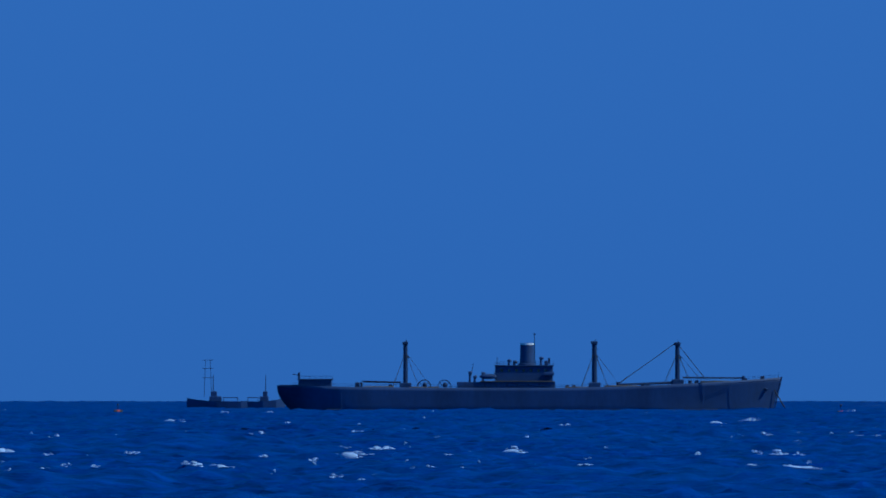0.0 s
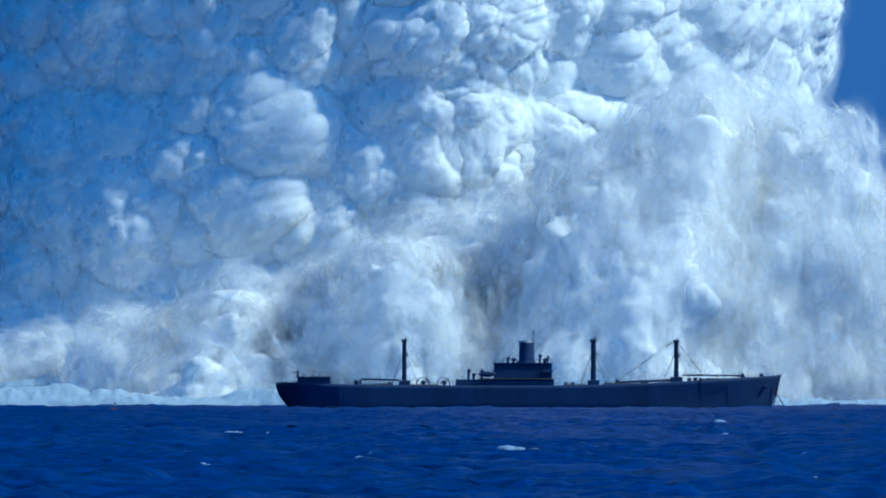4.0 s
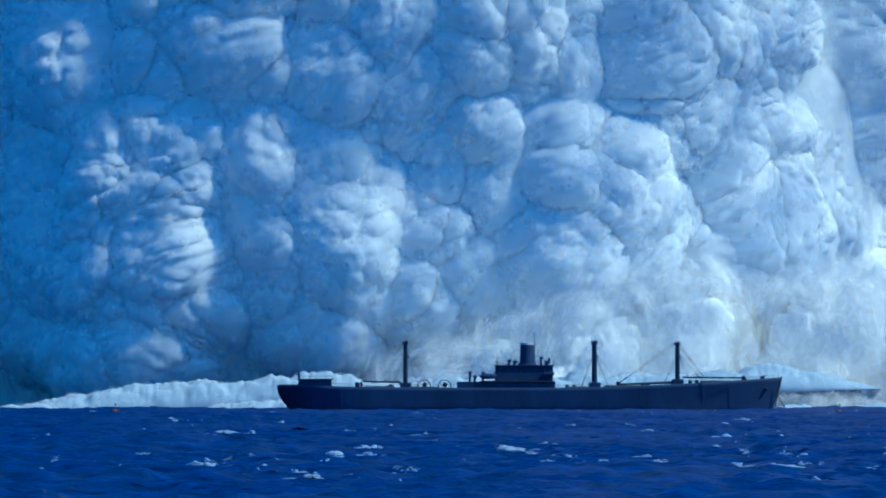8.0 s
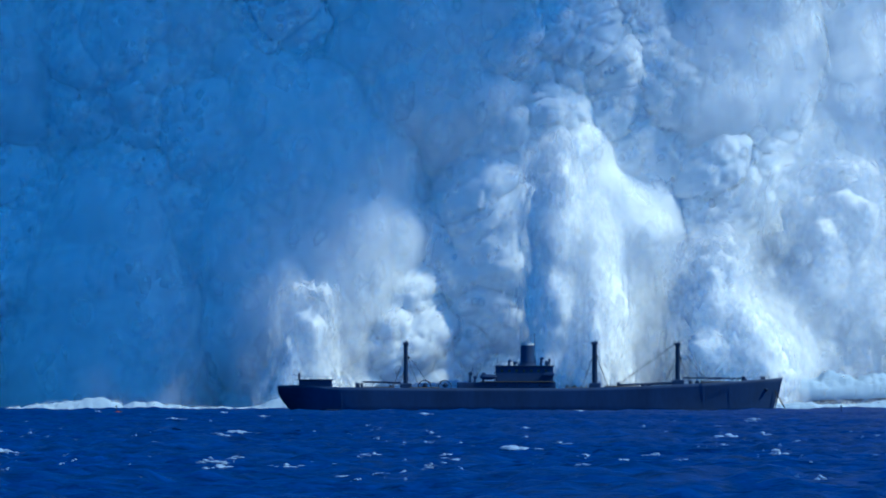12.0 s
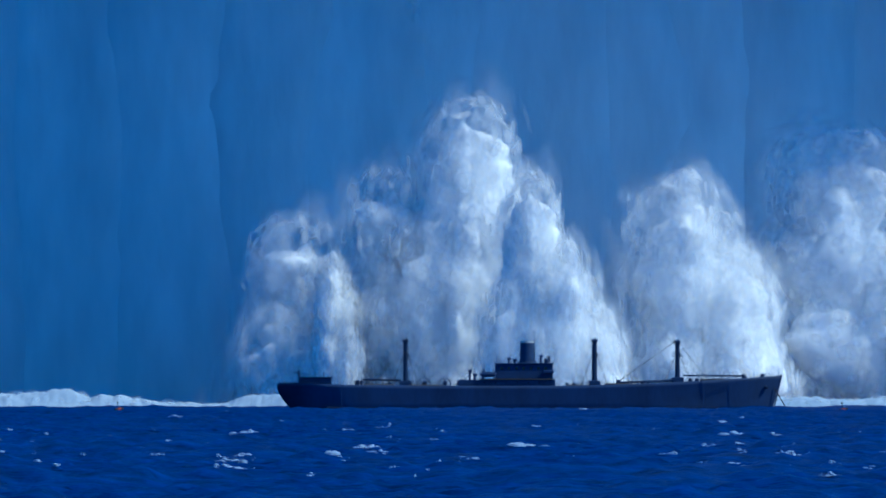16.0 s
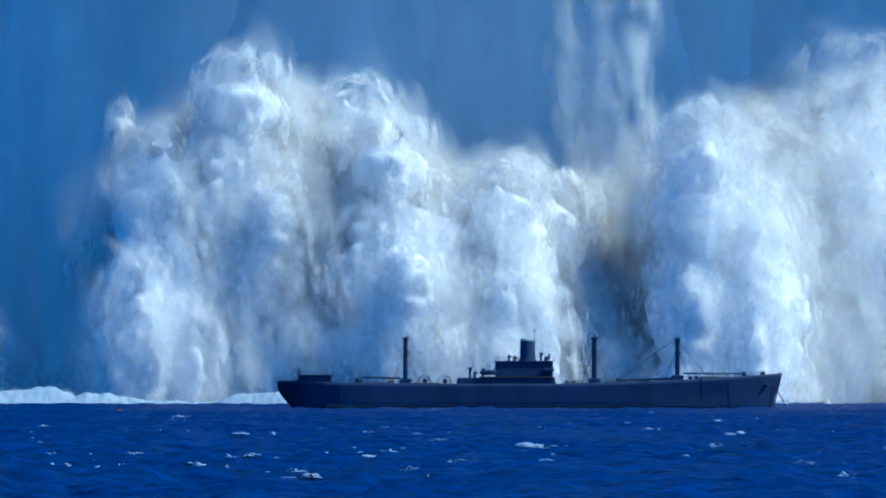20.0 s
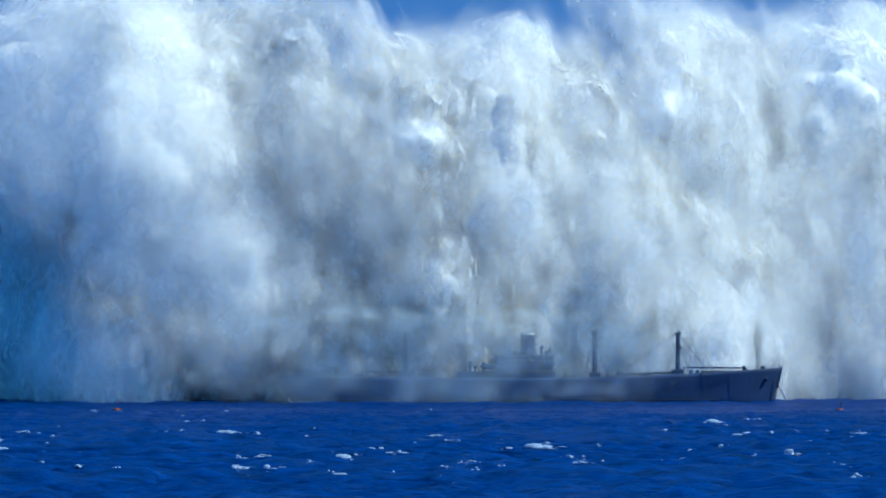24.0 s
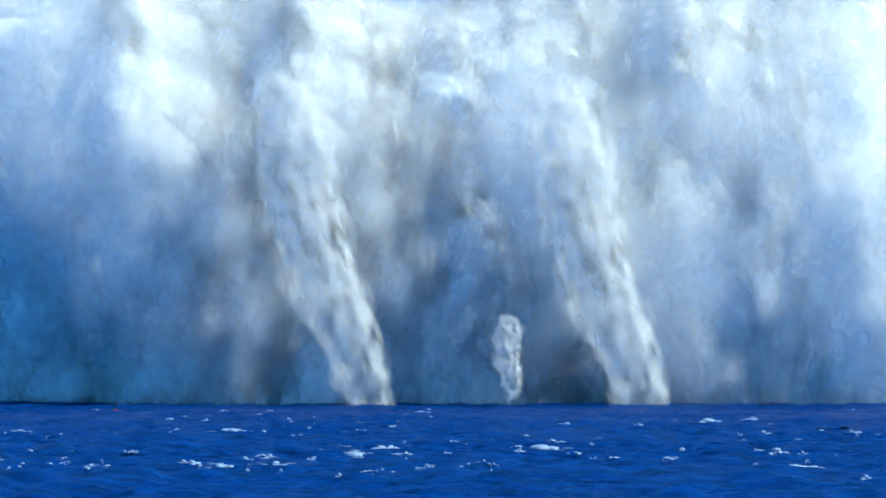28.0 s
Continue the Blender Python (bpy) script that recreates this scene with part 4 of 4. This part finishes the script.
    # plumes of the base surge: (seconds, range, x, height of the head)
    tracks = [
        (0.50, [(14.5, 2410, -24.3, 82.9), (15, 2410, -18.9, 79.3), (16, 2400, -17.0, 72.7), (17, 2390, -33.1, 58.0), (18.5, 2390, -40.3, 4.1), (28, 2530, -42.6, -7.3)]),
        (0.62, [(14.5, 2400, -4.3, 78.1), (15, 2400, 0.2, 88.0), (16, 2390, 4.7, 95.8), (17, 2370, 15.3, 87.0), (18.2, 2350, 18.7, 76.5), (20, 2300, 14.9, 73.3), (21.5, 2260, 9.5, 85.7), (23.5, 2060, 7.1, 95.5), (25, 1975, 6.8, 99.1), (28, 1920, 16.8, 103.7)]),
        (0.60, [(10.9, 2400, 91.3, -3.1), (12, 2400, 91.3, 56.4), (12.6, 2400, 85.9, 63.6), (14.5, 2390, 74.8, 68.8), (15, 2390, 80.2, 69.7), (16, 2380, 79.8, 72.1), (17, 2360, 72.1, 79.5), (18.2, 2340, 66.2, 89.4), (20, 2310, 82.7, 92.7), (21.5, 2250, 78.9, 97.2), (23.5, 2120, 63.1, 106.1), (25, 1970, 49.8, 101.9), (28, 1920, 52.9, 109.5)]),
        (0.75, [(10.6, 2440, 131.4, -3.3), (12, 2440, 129.6, 77.5), (12.6, 2440, 129.6, 83.0), (14.5, 2430, 127.2, 82.7), (15, 2430, 130.9, 80.8), (17, 2400, 132.9, 93.4), (18.2, 2370, 134.8, 96.8), (20, 2390, 139.5, 115.5), (21.5, 2340, 133.1, 113.2), (23.5, 2140, 107.2, 103.9), (25, 1990, 92.2, 105.8), (28, 1930, 92.3, 110.0)]),
        (0.62, [(14.5, 2410, -51.5, -1.4), (16.4, 2400, -44.0, 70.9), (17, 2390, -47.5, 79.6), (17.8, 2380, -54.4, 92.7), (18.7, 2360, -58.4, 99.9), (20, 2310, -59.8, 106.6), (21.5, 2260, -77.2, 112.9), (23.5, 2080, -83.5, 113.6), (25, 1980, -87.0, 112.8), (28, 1920, -91.6, 113.8)]),
        (0.65, [(17.0, 2410, -26.1, -3.2), (18.2, 2400, -22.4, 52.8), (19.2, 2370, -25.7, 82.5), (20, 2320, -32.1, 100.1), (21.5, 2270, -36.5, 108.2), (23.5, 2052, -34.6, 107.5), (25, 1960, -36.0, 105.8), (28, 1910, -32.2, 110.4)]),
        (0.60, [(18.5, 2330, -135.7, -2.9), (20, 2350, -138.6, 23.5), (21.5, 2240, -118.6, 46.2), (23.5, 2050, -91.6, 50.3), (25, 1985, -87.2, 45.9), (26, 1990, -102.4, -1.9), (28, 1990, -105.4, -7.9)]),
        (0.60, [(17.5, 2400, 35.4, -3.1), (19, 2370, 38.5, 70.0), (20, 2320, 32.5, 70.4), (21.5, 2260, 36.7, 84.0), (23.5, 2100, 31.0, 90.9), (25, 1955, 31.8, 92.3), (28, 1920, 37.0, 102.3)]),
        (0.60, [(17.2, 2380, -15.0, -3.1), (18.7, 2360, -11.4, 69.8), (20, 2300, -14.5, 87.1), (21.5, 2250, -10.8, 92.1), (23.5, 2052, -13.0, 89.0), (25, 1955, -13.8, 87.9), (28, 1905, -6.3, 95.8)]),
        (0.60, [(17.2, 2380, -86.6, -3.1), (18.7, 2360, -85.9, 57.3), (20, 2300, -87.2, 83.7), (21.5, 2250, -102.2, 100.5), (23.5, 2060, -112.2, 109.4), (25, 1955, -110.9, 107.0), (28, 1905, -69.4, 95.8)]),
        (0.70, [(18.5, 2450, 113.5, -3.3), (20, 2390, 114.3, 94.0), (21.5, 2330, 104.5, 100.5), (23.5, 2190, 85.0, 107.8), (25, 2010, 73.5, 105.4), (28, 1940, 73.8, 109.1)]),
        (0.45, [(10.9, 2410, -40.6, -3.2), (11.7, 2400, -43.1, 25.7), (12.2, 2400, -43.1, 42.0), (12.6, 2400, -47.7, 43.8), (14.2, 2340, -39.4, -3.0), (28, 2480, -41.8, -7.1)]),
        (0.70, [(19.5, 2410, -120.4, -3.2), (21.5, 2360, -128.5, 69.8), (23.5, 2150, -121.9, 107.6), (25, 2050, -111.6, 110.5), (28, 1980, -113.8, 117.3)]),
        (0.70, [(19.5, 2410, -60.5, -3.2), (21.5, 2360, -64.6, 87.5), (23.5, 2150, -62.1, 110.8), (25, 2050, -59.2, 110.5), (28, 1980, -57.2, 117.3)]),
        (0.75, [(19.5, 2410, 2.9, -3.2), (21.5, 2360, -4.3, 69.8), (23.5, 2150, -3.9, 88.2), (25, 2050, -3.7, 98.1), (28, 1980, -6.6, 117.3)]),
        (0.75, [(19.5, 2410, 60.9, -3.2), (21.5, 2360, 59.6, 82.2), (23.5, 2220, 49.4, 100.9), (25, 2050, 45.6, 101.2), (28, 1980, 32.2, 117.3)]),
        (0.75, [(19.5, 2410, 129.8, -3.2), (21.5, 2380, 146.1, 118.6), (23.5, 2260, 131.9, 112.9), (25, 2070, 117.7, 111.5), (28, 1980, 115.6, 117.3)]),
        (0.45, [(14.0, 2330, 20.3, -2.9), (15, 2330, 18.6, 68.9), (16, 2330, 25.6, 70.7), (17, 2330, 30.8, 68.9), (18.2, 2320, 30.7, 66.9), (20, 2340, 38.0, 58.6), (22, 2310, 37.5, -2.9), (28, 2390, 38.8, -6.7)]),
        (0.45, [(10.8, 2370, 38.5, -3.1), (12, 2370, 38.5, 86.1), (12.6, 2370, 40.3, 82.5), (14.0, 2350, 48.8, 53.6), (15, 2340, 52.1, 49.8), (16, 2330, 39.6, 49.6), (17, 2330, 39.6, 18.1), (18.2, 2320, 39.4, -2.9), (28, 2390, 38.8, -6.7)]),
        (0.40, [(10.6, 2330, 79.9, -2.9), (11.3, 2330, 78.2, 37.4), (12.5, 2330, 90.4, 53.1), (14.2, 2350, 91.2, -3.0), (28, 2390, 92.8, -6.7)]),
    ]
    tracks += [
        (0.30, [(16.0, 2380, -86.6, -3.1), (16.5, 2380, -86.6, 18.4), (17.0, 2380, -83.1, 52.4), (17.8, 2380, -93.8, 61.4), (18.7, 2380, -99.2, 70.3), (20, 2360, -100.1, 94.6), (21.5, 2350, -103.2, 101.3), (23.5, 2300, -101.0, -2.9), (28, 2300, -101.0, -6.3)]),
        (0.30, [(15.0, 2380, -56.2, -3.1), (16.4, 2380, -54.4, 16.6), (17.0, 2380, -54.4, 29.1), (18.2, 2380, -65.2, 45.2), (20, 2360, -77.0, 57.3), (21.5, 2350, -76.7, 60.6), (23.5, 2300, -75.1, -2.9), (28, 2300, -75.1, -6.3)]),
        (0.34, [(14.3, 2390, -40.3, -3.1), (15.0, 2380, -37.4, 27.3), (16.4, 2380, -29.4, 52.4), (17.0, 2380, -15.0, 61.4), (18.2, 2380, -4.3, 54.2), (20, 2360, -0.7, 53.8), (21.5, 2350, -0.7, 60.6), (23.5, 2300, -0.7, -2.9), (28, 2300, -0.7, -6.3)]),
    ]
    for k, (ob, (size, track)) in enumerate(zip(PLUMES, tracks)):
        tall = 0.5 if size < 0.42 else 0.85 if size < 0.5 else 1.0
        sized(ob, size * (1.5 if k < 11 else 1.3 if k < 20 else 0.9), tall)
        first, last = track[0], track[-1]
        rows = [(0, pose(first[2], first[1], -150))]
        rows += [(first[0] - 2.0, pose(first[2], first[1], -150))] if first[3] > 5 else []
        rows += [(t, pose(x, y + (110 * tall * math.sin(radians(13 * curve(t, [(21, 0), (23.5, 1)])))), z - 120 * tall, 13 * curve(t, [(21, 0), (23.5, 1)]) if size > 0.5 else 0, 0, 11 * (k % 5) - 22 + (t - 14))) for t, y, x, z in track]
        walk(ob, rows)
    x, y = 55.8, 2385
    walk(FALLING, [(0, pose(x, y, 260)), (16.8, pose(x, y, 190)), (17.8, pose(x, y, 121)), (18.7, pose(x - 2, y, 93)), (20, pose(x - 2, y, 20)), (21.5, pose(x - 2, y, -50)), (23.5, pose(x, y, -200)), (28, pose(x, y, -205))])

    # the plumes at the back of the surge
    for k, ob in enumerate(BACKING):
        x, lift = -150 + 17.5 * k, 8 * math.sin(2.4 * k)
        sized(ob, 0.62, 0.95)
        rows = [(0, pose(x, 2420, -180)), (20.0, pose(x, 2420, -140)), (22.0, pose(x, 2330, 45 - 114)), (23.5, pose(x, 2170, 78 - 114 + lift)), (24.7, pose(x, 2055, 84 - 114 + lift)), (25.6, pose(x, 2000, 86 - 114 + lift)), (28, pose(x, 1960, 94 - 114 + lift))]
        walk(ob, rows)

    # streams that fall out of the surge at the end: (x, range, tip by time)
    for ob, x, y, size, tips in zip(STREAMS, (-16.7, 52.8, 16.9), (1868, 1868, 1862), (0.55, 0.55, 0.2),
                                    (((24, 70), (25.6, 40), (26.8, 12), (28, -8)), ((24, 70), (25.6, 40), (26.8, 8), (28, -12)), ((24, 60), (26.2, 34), (27.4, 14), (28, 3)))):
        sized(ob, size, 0.5 if size > 0.3 else 0.11)
        up = 330
        walk(ob, [(0, pose(x, y + 60, up)), (22, pose(x, y + 60, up))] + [(t, pose(x, y + 60 * curve(t, [(24, 1), (25.6, 0.8), (26.8, 0)]), z, -9, -14 if size > 0.5 else 0, 30)) for t, z in tips])

    # the added crown, above the view: comes down over the column, spreads to the right, later lifts away
    for k, ob in enumerate(SHADE_CROWN):
        i, j = k % 6, k // 6
        x, y = -80 + 92 * i, 2424 + 88 * j + 9 * math.sin(2.3 * k)
        low = 260 + 8 * math.sin(1.7 * k) ** 2
        low = 900 if i > 4 else low
        come = 0.7 * i + (1.2 if i > 2 else 0)
        rows = [(t, pose(x, y, z, 0, 0, 35 * k + t)) for t, z in
                ((0, 1000), (6.6 + come, 900), (9.5 + come, low), (17.5, low), (22.4, low + 6), (23.4, 900), (28, 900))]
        walk(ob, rows)
    for k, ob in enumerate(SHADE_VEILS):
        i, j = k % 5, k // 5
        x, y = -90 + 92 * i, 2430 + 88 * j
        low = 240 + 8 * math.sin(1.7 * k) ** 2
        walk(ob, [(t, pose(x, y + shift, z, 0, 0, 35 * k + t)) for t, z, shift in
                  ((0, 1000, 60), (1.0, 900, 60), (1.8 + 1.3 * i, low + 40, 40), (8, low, 0), (13, low, 0), (21.3, low, 0), (23, 900, 0), (28, 900, 0))])

    # wide clouds over the ship: (size, (seconds, range, x, head))
    clouds = (
        (0.80, ((18.3, 2380, -43.7, -30), (20.0, 2328, -42.7, 100.4), (21.0, 2288, -42.0, 105.6), (23.5, 2056, -34.6, 110.0), (24.2, 2010, -35.4, 109.1), (25, 1945, -35.7, 103.5), (28, 1915, -38.0, 110.7))),
        (0.85, ((18.3, 2380, 11.8, -30), (20.0, 2328, 11.6, 72.4), (21.0, 2288, 11.4, 81.5), (23.5, 2066, 5.6, 97.3), (24.2, 2020, 7.0, 99.8), (25, 1945, 9.6, 96.7), (28, 1915, 21.0, 104.9))),
        (1.00, ((18.3, 2400, 91.3, -30), (20.0, 2348, 89.4, 87.1), (21.0, 2288, 87.1, 91.8), (23.5, 2150, 59.2, 107.6), (25, 1965, 52.6, 103.1), (28, 1920, 57.2, 110.9))),
        (1.00, ((18.3, 2390, -54.7, -30), (20.0, 2338, -53.5, 92.0), (21.0, 2288, -52.3, 98.7), (23.5, 2070, -86.3, 113.1), (25, 1950, -82.7, 111.1), (28, 1920, -84.3, 113.8))),
        (1.00, ((18.3, 2420, 134.0, -30), (20.0, 2368, 131.1, 102.0), (21.0, 2288, 126.7, 105.6), (23.5, 2180, 109.2, 105.7), (25, 1975, 96.0, 105.1), (28, 1925, 95.0, 111.2))),
        (0.5, ((21.0, 2330, -116.4, -30), (22.5, 2100, -100.1, 20), (23.5, 2040, -91.1, 53.9), (25, 1925, -96.1, 44.6), (26.2, 1915, -94.2, 44.4), (28, 1955, -106.5, 5.5))),
        (0.70, ((18.3, 2380, -15.0, -30), (20.0, 2328, -14.7, 82.9), (21.0, 2288, -14.5, 90.1), (23.5, 2050, -14.5, 92.0), (24.2, 2010, -14.9, 91.1), (25, 1950, -15.3, 89.1), (28, 1920, -12.1, 102.3))),
        (0.85, ((18.3, 2400, 37.2, -30), (20.0, 2348, 36.4, 64.1), (21.0, 2288, 35.5, 72.9), (23.5, 2100, 31.8, 88.6), (25, 1968, 30.5, 89.9), (28, 1930, 32.8, 108.6))),
        (0.85, ((18.3, 2400, -65.7, -30), (20.0, 2348, -64.3, 94.1), (21.0, 2288, -62.6, 102.2), (23.5, 2095, -60.5, 104.9), (25, 1968, -58.3, 104.7), (28, 1930, -58.7, 111.5))),
    )
    for k, (ob, (size, track)) in enumerate(zip(CLOUDS, clouds)):
        y_back = 10
        sized(ob, size * (1.2 if k != 5 else 1.0), (0.95, 0.95, 1.3, 1.05, 1.3, 0.7, 0.95, 1.0, 1.05)[k])
        lean = 0 if k == 5 else 13
        deep = 100 * ob.scale.z
        rows = [(0, pose(track[0][2], track[0][1], -150)), (17, pose(track[0][2], track[0][1], -150))]
        rows += [(t, pose(x, y + y_back + 0.6 * deep * math.sin(radians(lean)), z - deep, lean, 0, 8 * math.sin(3 * k) + 1.5 * (t - 24))) for t, y, x, z in track]
        walk(ob, rows)

    # mist over the deck
    for ob, x, y in zip(MISTS, (-21.5, 11.3), (1983.0, 1985.0)):
        walk(ob, [(0, pose(x, y + 60, -30)), (21.8, pose(x, y + 60, -30)), (22.8, pose(x, y + 30, -12)), (23.3, pose(x, y, 9)), (24.2, pose(x + 4, y - 8, 14)), (25.2, pose(x + 6, y - 20, 14)), (26.2, pose(x, y - 20, -14)), (28, pose(x, y - 20, -30))])

    # mounds in front of the dome: (x, range, heights of the head by time)
    mound_times = (0, 0.5, 0.7, 1.0, 1.5, 2, 3, 4.5, 6.5, 7.3, 8.0, 9.0, 11.0, 28)
    mounds = (
        (-145.7, 2470, (-20, -20, 6, 12, 20, 26, 26, 14, 3, 0, -10, -20, -20, -20)),
        (-121.0, 2460, (-20, -20, 10, 18, 26, 28, 30, 18, 4, 0, -10, -20, -20, -20)),
        (-96.6, 2450, (-20, -20, 10, 20, 28, 32, 38, 24, 8, 2, -10, -20, -20, -20)),
        (-76.0, 2440, (-20, -20, 10, 18, 32, 40, 44, 30, 12, 6, -10, -20, -20, -20)),
        (-55.8, 2440, (-20, -20, 10, 18, 36, 46, 46, 36, 18, 8, -10, -20, -20, -20)),
        (-33.8, 2440, (-20, -20, 10, 18, 34, 50, 54, 44, 28, 12, -10, -20, -20, -20)),
        (-11.7, 2440, (-20, -20, 10, 16, 34, 56, 60, 50, 40, 26, 2, -20, -20, -20)),
        (10.3, 2440, (-20, -20, 8, 16, 34, 58, 66, 58, 52, 44, 18, -20, -20, -20)),
        (32.3, 2440, (-20, -20, 6, 14, 32, 60, 74, 70, 62, 50, 30, -8, -20, -20)),
        (52.5, 2440, (-20, -20, 0, 12, 30, 62, 84, 86, 72, 56, 38, 12, -20, -20)),
        (73.0, 2450, (-20, -20, -4, 10, 26, 58, 88, 100, 78, 60, 40, 14, 4, -20)),
        (93.6, 2460, (-20, -20, -8, 6, 20, 48, 84, 112, 84, 64, 42, 16, 4, -20)),
        (116.3, 2470, (-20, -20, -10, 0, 14, 32, 66, 104, 84, 64, 42, 18, 4, -20)),
        (141.0, 2480, (-20, -20, -10, -4, 6, 20, 42, 80, 74, 60, 40, 16, 4, -20)),
    )
    for k, (ob, (x, y, heads)) in enumerate(zip(MOUNDS, mounds)):
        high = 1.35 if k > 8 else 1.0
        sized(ob, 1.3 + 0.2 * math.sin(k * 2.1), high)
        walk(ob, [(t, pose(x + 2 * math.sin(t + k), y + 15 * math.sin(k * 1.9), h - 92 * high, 0, 0, 70 * k + 3 * t)) for t, h in zip(mound_times, heads)])

    # foam along the foot
    bank_rows = (
        [(0, -74, 2440, -16), (0.4, -74, 2440, -16), (0.6, -74, 2420, 0), (4, -74, 2380, -2), (8, -80, 2330, -6), (12, -60, 2300, -4), (17, -70, 2260, -3.4), (20, -70, 2200, -3), (23, -70, 2120, -16), (28, -70, 2120, -16)],
        [(0, 130, 2440, -16), (0.5, 130, 2440, -16), (0.8, 130, 2420, -1), (8, 120, 2330, -3), (12, 120, 2300, -2), (17, 120, 2250, -1), (20, 120, 2200, -3), (23, 120, 2120, -16), (28, 120, 2120, -16)],
        [(0, -100, 2520, -18), (0.45, -100, 2520, -18), (0.6, -100, 2500, 0), (4, -40, 2440, 1), (8, -10, 2400, 2), (10, 40, 2400, 3), (12, 70, 2390, 2), (14, 70, 2390, -18), (28, 60, 2390, -18)],
    )
    for ob, rows in zip(BANKS, bank_rows):
        rise = 0.6 if ob is BANKS[1] else 2.0
        walk(ob, [(t, pose(x, y, z, 0, -rise * curve(t, [(5, 0), (8, 1), (12.5, 1), (15, 0)]), 0)) for t, x, y, z in rows])


motions()
